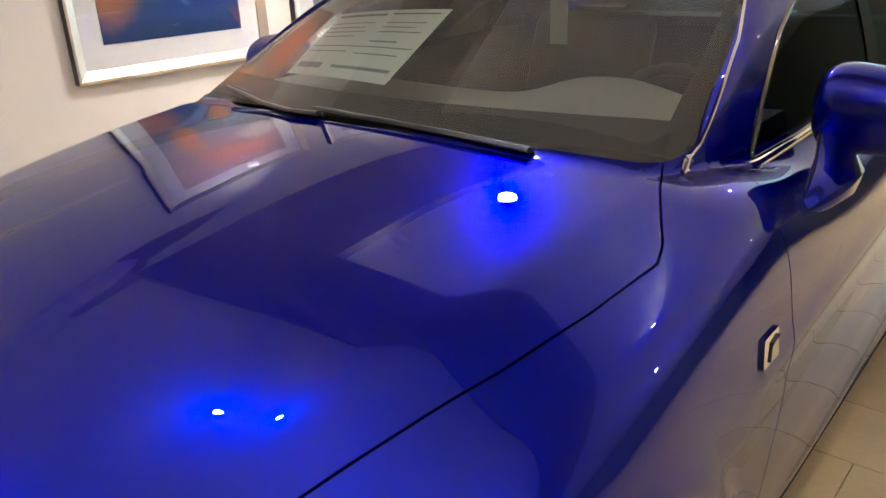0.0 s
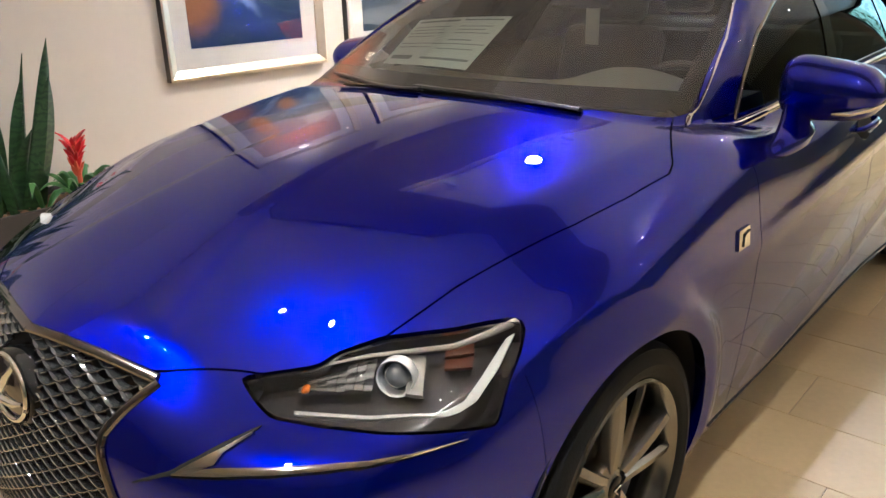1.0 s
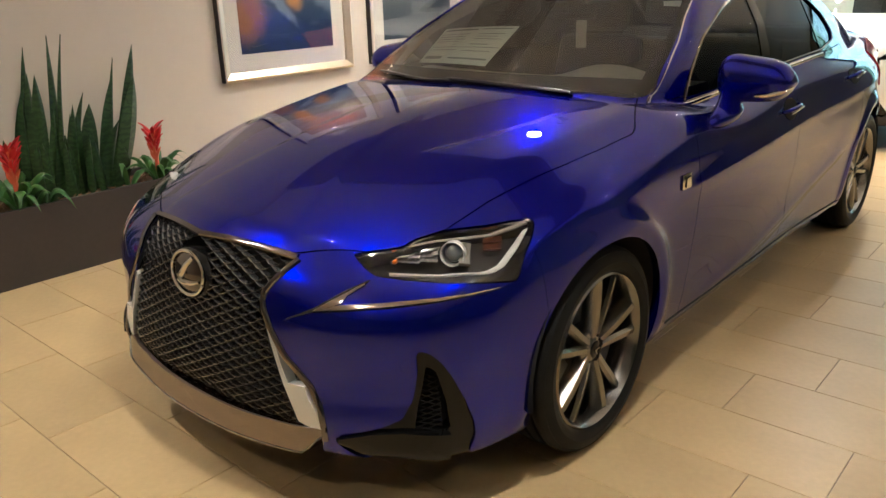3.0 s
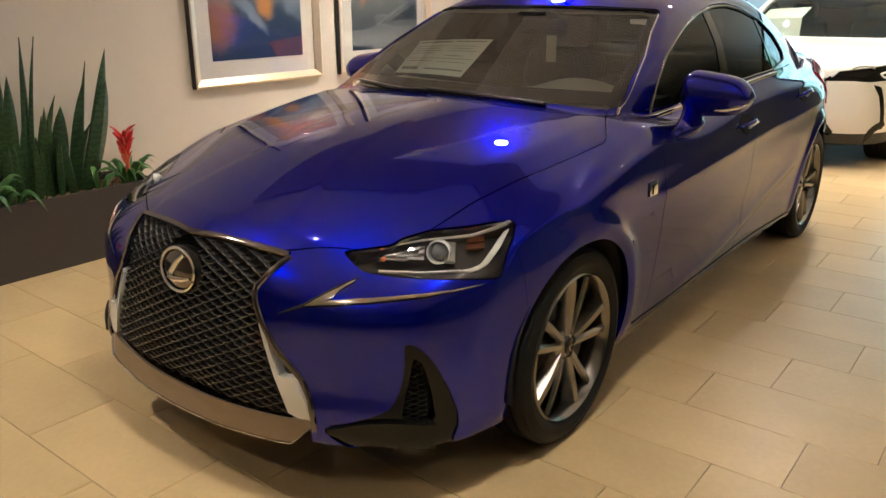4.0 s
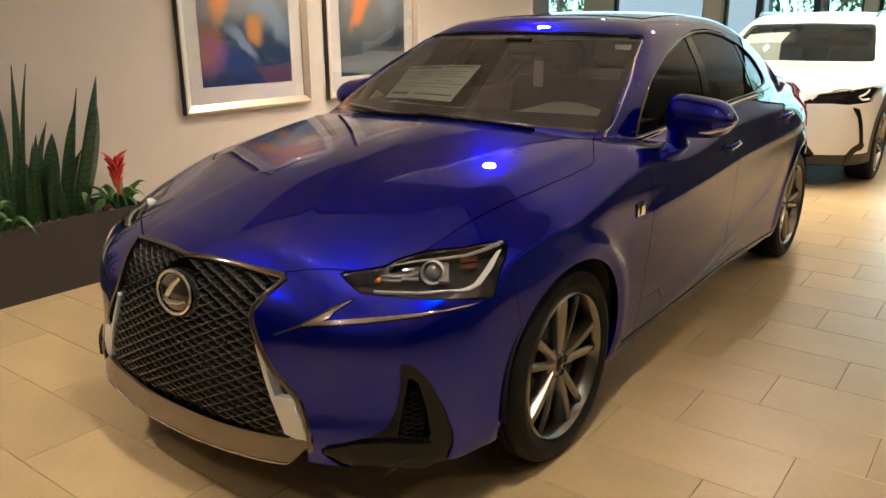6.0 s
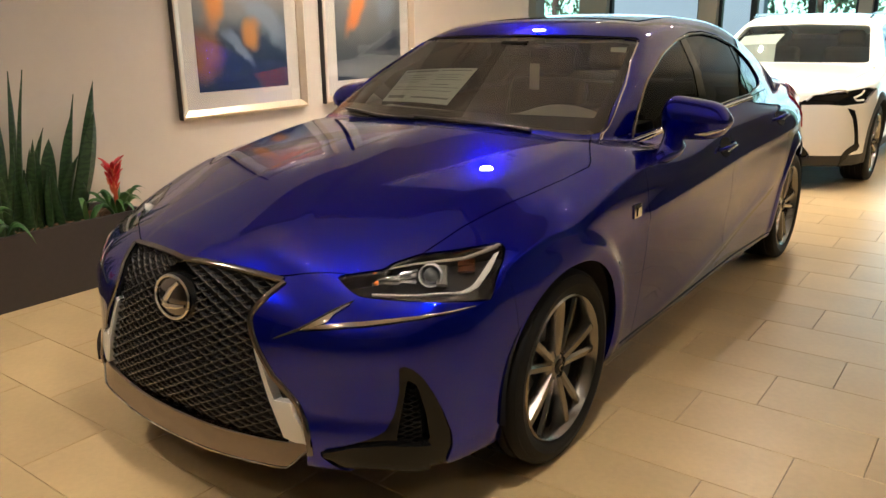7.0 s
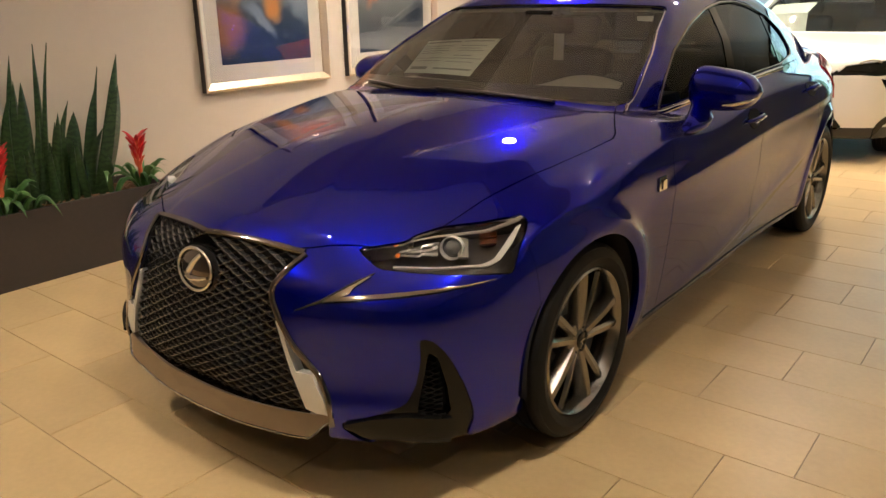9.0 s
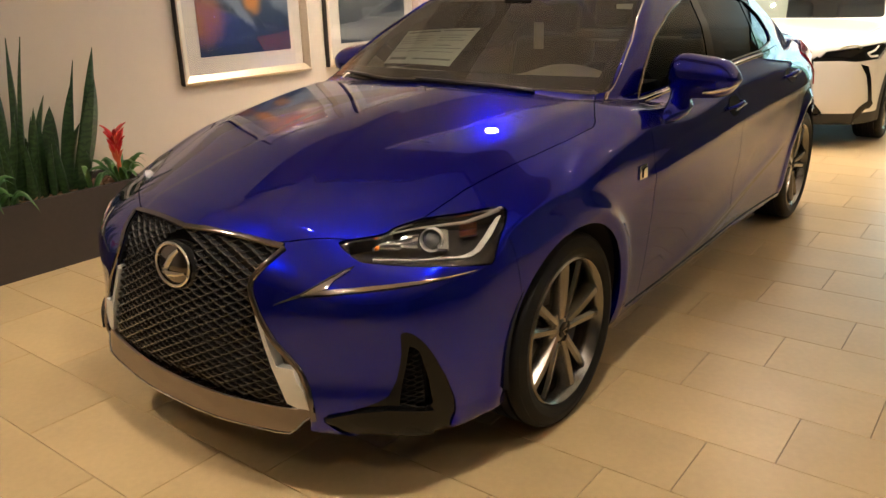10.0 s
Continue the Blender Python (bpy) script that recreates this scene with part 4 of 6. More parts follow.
# lower corner vents
O_MESH = outline(rounded([(0.728, 0.475), (0.748, 0.458), (0.768, 0.374), (0.777, 0.288), (0.712, 0.300), (0.714, 0.367)], 0.008))
P2, Q2 = nets(sedan_in(0.0), (0.4, -0.9, 0.17), (0.9, -0.4, 0.6), 0.014)
fog_skin = Skin(sedan, P2, Q2).keep(lambda x, y, z: -g_fog(x, y, z))
g_mesh = lambda x, y, z: np.where(y < 0, O_MESH(np.abs(x), z), 9.0)
fog_plate = fog_skin.keep(g_mesh)
fog_hole = fog_skin.keep(lambda x, y, z: -g_mesh(x, y, z))
vents = {}
for side, sx in (("left", 1), ("right", -1)):
    vents[sx] = skin_mesh("corner_vent", fog_plate, M_BLACK, car, "gloss black vent surround with a lower blade", mirror=side, shift=-0.006, rim=0.045)
    # near-black sheet paints the shade inside the vent
    skin_mesh("vent_shade", fog_hole, M_SHADOW, vents[sx], mirror=side, shift=-0.045, rim=0)


def vent_bars():
    bm = bmesh.new()
    for k in range(12):
        z = 0.295 + 0.015 * k
        x0 = float(np.interp(z, [0.29, 0.37, 0.48], [0.710, 0.713, 0.728]))
        x1 = float(np.interp(z, [0.29, 0.37, 0.48], [0.779, 0.769, 0.735]))
        for d in (0.012, -0.012):
            P, N = along(sedan, [(x0, -0.66, z - d), (x1, -0.6, z + d)], -0.022, 4)
            tube(P, 0.0026, 5, bm=bm)
    return bm


mirrored("vent_mesh", vent_bars, M_BLACK, vents)
mirrored("vent_blade", lambda: blade(sedan, [(0.548, -0.757, 0.272), (0.62, -0.72, 0.292), (0.70, -0.68, 0.300), (0.775, -0.58, 0.288)], [(0.548, -0.757, 0.258), (0.62, -0.72, 0.232), (0.70, -0.68, 0.216), (0.775, -0.58, 0.208)], 0.016), M_BLACK, vents, "gloss black blade")


# wheels
def wheel(x, y, side, owner=None, tyre_r=0.318, turn=None):
    owner = owner or car
    t = part("wheel", lathe([(0.205, -0.09), (0.214, -0.02), (0.219, 0.06), (0.226, 0.098), (0.237, 0.109), (0.243, 0.104), (0.243, 0.09)], 72), M_RIM, owner, "gunmetal alloy wheel with five forked spokes", smooth=35)
    prof = [(0.236, -0.10), (0.27, -0.114), (0.300, -0.110), (0.312, -0.098)]
    for g in (-0.066, -0.022, 0.022, 0.066):
        prof += [(0.318, g - 0.018), (0.318, g - 0.006), (0.310, g - 0.005), (0.310, g + 0.005), (0.318, g + 0.006)]
    prof += [(0.318, 0.088), (0.313, 0.099), (0.306, 0.107), (0.304, 0.1055), (0.292, 0.1125), (0.275, 0.116), (0.272, 0.1145), (0.258, 0.113), (0.247, 0.106), (0.243, 0.098)]
    part("tyre", lathe(prof, 72), M_RUBBER, t, "black low-profile tyre", smooth=35)
    for k in range(5):
        for s in (-1, 1):
            base = 2 * math.pi * (k + 0.25) / 5
            bm = bmesh.new()
            rows = []
            for u in (0, 0.15, 0.35, 0.6, 0.85, 1.0):
                r = 0.040 + 0.172 * u
                off = s * (0.012 + 0.080 * u ** 0.92)
                wd = 0.0195 + 0.002 * u
                zt = 0.086 + 0.012 * math.sin(u * math.pi * 0.6)
                c, sn = math.cos(base), math.sin(base)
                ring = []
                for q, zz in ((-s, -0.042), (-s, -0.026), (-0.35 * s, -0.004), (0.55 * s, 0.0), (s, -0.010), (s, -0.042)):
                    lx, ly = r, off + q * wd
                    ring.append(bm.verts.new((lx * c - ly * sn, lx * sn + ly * c, zt + zz * (1 if q * s < 0 else 1.0) - (0.006 if q * s < -0.9 else 0))))
                rows.append(ring)
            for a, b in zip(rows, rows[1:]):
                for i in range(6):
                    bm.faces.new((a[i], a[(i + 1) % 6], b[(i + 1) % 6], b[i]))
            bm.faces.new(rows[0])
            bm.faces.new(rows[-1])
            bmesh.ops.recalc_face_normals(bm, faces=bm.faces)
            part("spoke", bm, M_RIM, t, smooth=25)
    part("hub", lathe([(0.0005, 0.084), (0.028, 0.084), (0.032, 0.081), (0.062, 0.074), (0.070, 0.055), (0.070, 0.02)], 40), M_RIM, t, smooth=35)
    part("centre_cap", lathe([(0.0005, 0.0885), (0.022, 0.088), (0.026, 0.085), (0.027, 0.082)], 32), M_BLACK, t, "dark centre cap", smooth=40)
    part("cap_emblem", tube([(0.008, 0.012, 0.0895), (-0.009, -0.008, 0.0895), (0.014, -0.008, 0.0895)], 0.0025, 6), M_CHROME, t, smooth=60)
    for k in range(5):
        a = 2 * math.pi * (k + 0.75) / 5
        m = Matrix.Translation((0.053 * math.cos(a), 0.053 * math.sin(a), 0.06))
        part("wheel_nut", lathe([(0.0005, 0.012), (0.008, 0.012), (0.010, 0.008), (0.010, -0.01)], 6, m=m), M_DCHROME, t)
    part("brake_disc", lathe([(0.06, 0.012), (0.165, 0.012), (0.165, -0.012), (0.06, -0.012)], 48), M_DISC, t, "steel brake disc", smooth=30)
    bm = bmesh.new()
    for i in range(9):
        a = radians(-28 + 56 * i / 8) + (radians(20) if side > 0 else radians(160))
        r = Matrix.Rotation(a, 4, "Z")
        box(0.105, -0.012, -0.03, 0.185, 0.012, 0.04, bm=bm)
        bmesh.ops.transform(bm, matrix=r, verts=bm.verts[-8:])
    part("brake_caliper", bm, M_CALIPER, t, "grey brake caliper")
    k = tyre_r / 0.318
    m = Matrix.Translation((x, y, tyre_r)) @ Matrix.Rotation(radians(90 if side > 0 else -90), 4, "Y") @ Matrix.Rotation(radians(turn if turn is not None else (43.5 if y < 1 else 35)), 4, "Z") @ Matrix.Diagonal((k, k, 1, 1))
    t.matrix_parent_inverse = Matrix()
    t.parent = owner
    t.matrix_basis = owner.matrix_world.inverted() @ m
    return t


for wx, wy in ((0.768, 0), (0.775, 2.8)):
    for sx in (1, -1):
        wheel(sx * wx, wy, sx)


def well(yc):
    def make():
        bm = sheet(24, 2, lambda u, v: (0.45 + 0.425 * v, yc + 0.36 * math.cos(math.pi * (-0.05 + 1.10 * u)), 0.325 + 0.36 * math.sin(math.pi * (-0.05 + 1.10 * u))))
        end = [bm.verts.new((0.45, yc + 0.36 * math.cos(a), 0.325 + 0.36 * math.sin(a))) for a in np.linspace(-0.05 * math.pi, 1.05 * math.pi, 24)]
        bm.faces.new(end)
        return bm
    return make


for yc in (0.0, 2.8):
    mirrored("wheel_well", well(yc), M_SHADOW, car, "black wheel-arch liner")
part("underbody", box(-0.62, -0.45, 0.20, 0.62, 3.4, 0.22), M_SHADOW, car)


# door mirrors
def mirror_shell():
    bm = bmesh.new()
    def f(u, v):
        a = 2 * math.pi * v
        x = 0.775 + 0.262 * u
        h = 0.086 * (1 - 0.28 * u) * max(1 - (2 * abs(u - 0.42)) ** 5 / 1.9, 0.0) ** 0.5
        end = math.sqrt(max(1 - (2 * u - 1) ** 6, 0))
        zc = 1.018 - 0.010 * u
        c, s = math.cos(a), math.sin(a)
        cy = math.copysign(abs(c) ** 0.8, c)
        return (x, 0.985 + 0.02 * u + (0.085 if c < 0 else 0.045) * cy * (0.35 + 0.65 * end), zc + h * 1.08 * math.copysign(abs(s) ** 0.85, s) * (0.25 + 0.75 * end))
    sheet(28, 32, f, bm)
    bmesh.ops.remove_doubles(bm, verts=bm.verts, dist=0.0005)
    bmesh.ops.holes_fill(bm, edges=bm.edges)
    bmesh.ops.recalc_face_normals(bm, faces=bm.faces)
    return bm


shells = dict(zip((1, -1), mirrored("door_mirror", mirror_shell, M_PAINT, car, "blue door mirror with an indicator strip", smooth=50)))


def mirror_arm():
    bm = bmesh.new()
    prof = [((0.845, 0.84, 0.885), 0.105, 0.024), ((0.856, 0.855, 0.905), 0.100, 0.036), ((0.852, 0.90, 0.930), 0.080, 0.040), ((0.832, 0.94, 0.955), 0.050, 0.034), ((0.828, 0.965, 0.99), 0.045, 0.036)]
    rows = []
    for (x, y, z), ry, rx in prof:
        rows.append([bm.verts.new((x + rx * math.cos(a), y + ry * math.sin(a), z - 0.018 * math.cos(a))) for a in np.linspace(0, 2 * math.pi, 16, endpoint=False)])
    for a, b in zip(rows, rows[1:]):
        for i in range(16):
            bm.faces.new((a[i], a[(i + 1) % 16], b[(i + 1) % 16], b[i]))
    bm.faces.new(rows[0])
    bm.faces.new(rows[-1])
    bmesh.ops.recalc_face_normals(bm, faces=bm.faces)
    return bm


mirrored("mirror_arm", mirror_arm, M_PAINT, shells, smooth=60)
mirrored("indicator_strip", lambda: tube([(0.925, 0.915, 0.962), (0.965, 0.918, 0.967), (1.005, 0.938, 0.980), (1.030, 0.975, 0.995)], [0.004, 0.008, 0.010, 0.006], 8), M_CHROME, shells, "clear silver indicator strip")
mirrored("mirror_glass", lambda: sheet(8, 8, lambda u, v: (0.80 + 0.20 * u, 1.033 + 0.012 * u, 0.965 + 0.10 * v - 0.01 * u)), M_CHROME, shells)


# door handles
def handle(y0, z0):
    def f():
        P, N = along(sedan, [(0.9, y0 + 0.01, z0 + 0.001), (0.9, y0 + 0.10, z0 + 0.006), (0.9, y0 + 0.20, z0 + 0.012)], 0, 8)
        m = len(P)
        lift = [0.032 * math.sin(math.pi * min(max(i / (m - 1), 0.0), 1)) ** 0.4 for i in range(m)]
        return tube([p + n * l for p, n, l in zip(P, N, lift)], [0.008 + 0.003 * math.sin(math.pi * i / (m - 1)) for i in range(m)], 10, flat=0.7, ups=N)
    return f


def cup(y0, z0):
    def f():
        c = np.array([(0.9, y0 + 0.10 + 0.078 * math.cos(a), z0 + 0.008 + 0.050 * math.sin(a)) for a in np.linspace(0, 2 * math.pi, 28, endpoint=False)])
        P, N = along(sedan, c, 0.002, 1)
        bm = bmesh.new()
        mid = P.mean(0) + N.mean(0) * 0.0005
        vs = [bm.verts.new(p) for p in P]
        vm = [bm.verts.new(p * 0.6 + mid * 0.4) for p in P]
        for i in range(28):
            bm.faces.new((vs[i], vs[(i + 1) % 28], vm[(i + 1) % 28], vm[i]))
        bm.faces.new(vm)
        bmesh.ops.recalc_face_normals(bm, faces=bm.faces)
        return bm
    return f


for hy, hz in ((1.40, 0.838), (2.30, 0.885)):
    # dark patch on the uncut door paints the shade of the handle's recess
    mirrored("handle_cup_shade", cup(hy, hz), M_SHADOW, car, "dark patch for the shade in the recess behind the door handle", smooth=60)
    mirrored("door_handle", handle(hy, hz), M_PAINT, car, "blue door handle", smooth=60)
    mirrored("handle_trim", lambda hy=hy, hz=hz: tube(*(lambda q: (q[0], 0.004))(along(sedan, [(0.9, hy + 0.02, hz - 0.012), (0.9, hy + 0.10, hz - 0.008), (0.9, hy + 0.18, hz)], 0.030, 6)), 6), M_CHROME, car, "chrome strip on the handle", smooth=60)


# fender badge
def fender_badge():
    y, z = 0.468, 0.747
    P, N = along(sedan, [(0.9, y - 0.028, z + 0.022), (0.9, y + 0.036, z + 0.022), (0.9, y + 0.028, z - 0.024), (0.9, y - 0.036, z - 0.024)], 0.0, 1)
    bm = bmesh.new()
    a = [bm.verts.new(p) for p in P]
    b = [bm.verts.new(p + n * 0.005) for p, n in zip(P, N)]
    c = P.mean(0)
    d = [bm.verts.new(c + (p - c) * 0.82 + n * 0.006) for p, n in zip(P, N)]
    for i in range(4):
        j = (i + 1) % 4
        bm.faces.new((a[i], a[j], b[j], b[i]))
        bm.faces.new((b[i], b[j], d[j], d[i]))
    bm.faces.new(d)
    bmesh.ops.recalc_face_normals(bm, faces=bm.faces)
    return bm


plates = dict(zip((1, -1), mirrored("fender_badge", fender_badge, M_CHROME, car, "small chrome badge on the fender", smooth=20)))
mirrored("badge_mark", lambda: tube(along(sedan, [(0.9, 0.452, 0.729), (0.9, 0.462, 0.757), (0.9, 0.492, 0.760)], 0.007, 4)[0], 0.004, 6, flat=0.5), M_SHADOW, plates)

# window surrounds
DLO = rounded([(0.768, 0.962), (0.86, 1.052), (1.01, 1.154), (1.266, 1.244), (1.518, 1.302), (1.77, 1.334), (1.97, 1.338), (2.175, 1.314), (2.377, 1.259), (2.50, 1.176), (2.52, 1.09), (2.455, 1.046), (2.177, 1.012), (1.594, 1.0), (0.97, 0.968)], 0.03)


def dlo_trim():
    P = np.array([(0.8 - 0.55 * (z - 0.95), y, z) for y, z in DLO])
    P = settle(sedan_cabin, P, 12)
    P[:, 1] = [q[0] for q in DLO]
    P = settle(sedan_cabin, P, 3)
    return tube(P + facing(sedan_cabin, P) * 0.001, 0.0065, 6, closed=True, flat=0.6, ups=facing(sedan_cabin, P))


mirrored("window_trim", dlo_trim, M_DCHROME, car, "bright metal window surround", smooth=60)
mirrored("belt_trim", lambda: tube(*(lambda q: (q[0], 0.009, 6, None, False, 0.6, q[1]))(along(sedan, [(0.732, 0.75, 0.930), (0.740, 0.90, 0.942), (0.744, 1.0, 0.949), (0.79, 1.594, 0.990), (0.80, 2.177, 1.010)], 0.002, 10))), M_CHROME, car, "chrome belt strip", smooth=60)
mirrored("pillar_trim", lambda: tube(*(lambda q: (q[0], [0.009 if i < 4 else 0.0032 for i in range(len(q[0]))], 6, None, False, 0.7, q[1]))(along(sedan, [(0.708, 0.572, 0.980), (0.692, 0.635, 1.0), (0.668, 0.785, 1.10), (0.656, 0.86, 1.15), (0.61, 1.0, 1.23), (0.575, 1.15, 1.305)], 0.002, 8))), M_CHROME, car, "bright strip beside the windscreen", smooth=60)
part("screen_border", tube(along(sedan, [(-0.56, 1.17, 1.322), (-0.3, 1.13, 1.333), (0, 1.12, 1.336), (0.3, 1.13, 1.333), (0.56, 1.17, 1.322)], -0.003, 8)[0], 0.012, 6, flat=0.4), M_BLACK, car, "black border of the windscreen")


def lower_frit(u, v):
    x = (2 * u - 1) * 0.64
    p = np.array([[x, 0.45 + 0.27 * x * x + 0.085 * v, 1.006 - 0.022 * (x / 0.64) ** 2 + 0.037 * v]])
    return tuple(settle(sedan, p, 8, -0.009)[0])


def side_frit(u, v):
    wide = 0.020 + 0.045 * (1 - v) ** 2 + 0.05 * max(0, 0.12 - v)
    p = np.array([[0.700 - 0.135 * v - wide * u, 0.575 + 0.57 * v, 0.982 + 0.325 * v]])
    return tuple(settle(sedan, p, 8, -0.009)[0])


mirrored("side_screen_border", lambda: sheet(5, 24, side_frit), M_SHADOW, car, "black band along the edge of the windscreen", smooth=180)
part("lower_screen_border", sheet(28, 4, lower_frit), M_SHADOW, car, "black band along the foot of the windscreen", smooth=180)


# wipers
def wiper(pts):
    return along(sedan, pts, 0.012, 8)


for pts in ([(0.461, 0.455, 0.99), (0.335, 0.447, 1.002), (0.184, 0.442, 1.01), (0.03, 0.442, 1.014), (-0.10, 0.45, 1.018)],
            [(-0.06, 0.425, 1.004), (-0.152, 0.422, 1.007), (-0.30, 0.455, 1.012), (-0.43, 0.495, 1.014), (-0.54, 0.53, 1.012)]):
    P, N = wiper(pts)
    arm = part("wiper", tube(P, [0.009 - 0.004 * i / (len(P) - 1) for i in range(len(P))], 8, flat=0.6, ups=N), mat("satin_black", (0.03, 0.03, 0.03), 0.28), car, "black windscreen wiper", smooth=60)
    part("wiper_blade", tube(P - N * 0.008 + np.array([0, 0.012, 0.004]), 0.005, 6), M_PLASTIC, arm)
part("cowl_panel", sheet(24, 6, lambda u, v: ((2 * u - 1) * 0.66, 0.40 + 0.24 * ((2 * u - 1) * 0.66) ** 2 + 0.16 * v, 0.972 + 0.018 * v - 0.03 * (2 * u - 1) ** 2)), M_PLASTIC, car, "black slotted cowl panel")


# cabin
def seat(x, y, name="seat"):
    bm = bmesh.new()
    box(x - 0.25, y - 0.02, 0.42, x + 0.25, y + 0.5, 0.60, 0.06, bm, 3)
    s = part(name, bm, M_LEATHER, car, "black leather seat", smooth=50)
    b = box(-0.25, -0.07, 0.0, 0.25, 0.07, 0.56, 0.06, None, 3)
    bmesh.ops.transform(b, matrix=pose(x, y + 0.52, 0.54, -18), verts=b.verts)
    part("backrest", b, M_LEATHER, s, smooth=50)
    h = box(-0.13, -0.045, 0.0, 0.13, 0.045, 0.17, 0.04, None, 3)
    bmesh.ops.transform(h, matrix=pose(x, y + 0.72, 1.09, -12), verts=h.verts)
    part("headrest", h, M_LEATHER, s, smooth=50)
    return s


for sx in (0.37, -0.37):
    seat(sx, 1.42)
    seat(sx, 2.15, "rear_seat")


def dash_top(u, v):
    x = (2 * u - 1) * 0.70
    hood_bump = 0.058 * math.exp(-abs((x - 0.34) / 0.17) ** 2.4) * math.exp(-(((v - 0.72) / 0.28) ** 2))
    return (x, 0.56 + 0.22 * x * x + 0.46 * v, 0.985 + 0.006 * v + hood_bump - 0.14 * max(v - 0.82, 0) / 0.18)


part("dashboard", sheet(48, 24, dash_top), M_DASH, car, "pale grey dashboard with an instrument hood", smooth=60)
wheel_m = Matrix.Translation((0.37, 1.15, 0.86)) @ Matrix.Rotation(radians(66), 4, "X")
part("steering_wheel", tube([wheel_m @ Vector((0.18 * math.cos(a), 0.18 * math.sin(a), 0)) for a in np.linspace(0, 2 * math.pi, 40, endpoint=False)], 0.016, 8, closed=True), M_LEATHER, car, smooth=60)
part("wheel_boss", lathe([(0.0005, 0.03), (0.06, 0.025), (0.075, 0.0), (0.06, -0.04)], 24, m=wheel_m), M_LEATHER, car, smooth=60)
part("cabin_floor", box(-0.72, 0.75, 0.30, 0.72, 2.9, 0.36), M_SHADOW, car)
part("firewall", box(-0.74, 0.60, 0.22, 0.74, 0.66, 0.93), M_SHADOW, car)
part("parcel_shelf", box(-0.62, 2.55, 0.98, 0.62, 3.1, 1.02), M_LEATHER, car)
part("headliner", sheet(12, 16, lambda u, v: ((2 * u - 1) * 0.52, 1.22 + 1.2 * v, 1.335 + 0.03 * math.sin(math.pi * v) - 0.05 * (2 * u - 1) ** 2)), mat("headliner_grey", (0.30, 0.29, 0.27), 0.9), car)
rv = box(-0.12, 0.0, -0.035, 0.12, 0.03, 0.035, 0.02, None, 3)
bmesh.ops.transform(rv, matrix=pose(0.06, 1.08, 1.235, 8), verts=rv.verts)
part("rear_view_mirror", rv, M_BLACK, car, smooth=50)
part("sensor_pod", box(-0.05, 1.05, 1.275, 0.09, 1.14, 1.305, 0.01), M_BLACK, car)
part("paper_tag", box(0.085, 1.09, 1.09, 0.135, 1.092, 1.205), mat("grey_tag", (0.30, 0.31, 0.28), 0.7), car, "pale paper tag hung from the mirror")


def on_screen(c, d, nu=8, nv=6):
    """A sheet held d inside the windscreen between four corners."""
    a, b, e, g = (np.array(q) for q in c)
    def f(u, v):
        p = (a * (1 - u) + b * u) * (1 - v) + (g * (1 - u) + e * u) * v
        return tuple(settle(sedan, p[None], 8, -d)[0])
    return sheet(nu, nv, f)


PAPER = [(-0.468, 0.874, 1.183), (-0.048, 0.859, 1.204), (-0.012, 0.573, 1.068), (-0.398, 0.607, 1.064)]
sticker = part("window_sticker", on_screen(PAPER, 0.014), M_PAPER, car, "large pale price sheet inside the windscreen", smooth=180)
A, B, C_, D = (np.array(q) for q in PAPER)
for i, (u0, u1, v0, v1) in enumerate([(0.04, 0.5, 0.06, 0.10), (0.55, 0.95, 0.06, 0.085), (0.04, 0.45, 0.2, 0.215), (0.04, 0.40, 0.27, 0.285), (0.04, 0.43, 0.34, 0.355), (0.04, 0.36, 0.41, 0.425), (0.55, 0.9, 0.2, 0.215), (0.55, 0.85, 0.27, 0.285), (0.55, 0.92, 0.34, 0.355), (0.03, 0.97, 0.56, 0.575), (0.05, 0.3, 0.82, 0.9), (0.4, 0.95, 0.84, 0.88), (0.55, 0.8, 0.48, 0.50), (0.04, 0.42, 0.64, 0.655), (0.5, 0.9, 0.66, 0.675)]):
    mix = lambda u, v: (A * (1 - u) + B * u) * (1 - v) + (D * (1 - u) + C_ * u) * v
    part("print_line", on_screen([mix(u0, v0), mix(u1, v0), mix(u1, v1), mix(u0, v1)], 0.0125, 3, 1), M_INK, sticker)
part("corner_sticker", on_screen([(0.477, 1.089, 1.285), (0.544, 1.109, 1.285), (0.556, 1.068, 1.266), (0.494, 1.058, 1.266)], 0.006, 2, 2), M_PAPER, car, "small white sticker in the windscreen corner")
mirrored("sun_visor", lambda: box(0.12, 1.16, 1.295, 0.50, 1.32, 1.31, 0.005), mat("visor_grey", (0.30, 0.29, 0.27), 0.8), car)


def roof_pane(u, v):
    x, y = (2 * u - 1) * (0.46 - 0.02 * v), 1.42 + 0.62 * v
    return tuple(settle(sedan, np.array([[x, y, 1.42]]), 8, 0.003)[0])


part("sunroof", sheet(14, 14, roof_pane), M_BLACK, car, "dark glass sunroof", smooth=180)


# added dark strip that paints the shade of the sill gap
mirrored("sill_gap_shade", lambda: tube(*(lambda q: (q[0], 0.0055, 6, None, False, 0.5, q[1]))(along(sedan, [(0.87, 0.46, 0.238), (0.87, 1.2, 0.238), (0.87, 1.9, 0.238), (0.87, 2.36, 0.238)], 0.0005, 8))), M_SHADOW, car, "dark strip for the shade in the gap above the sill", smooth=60)

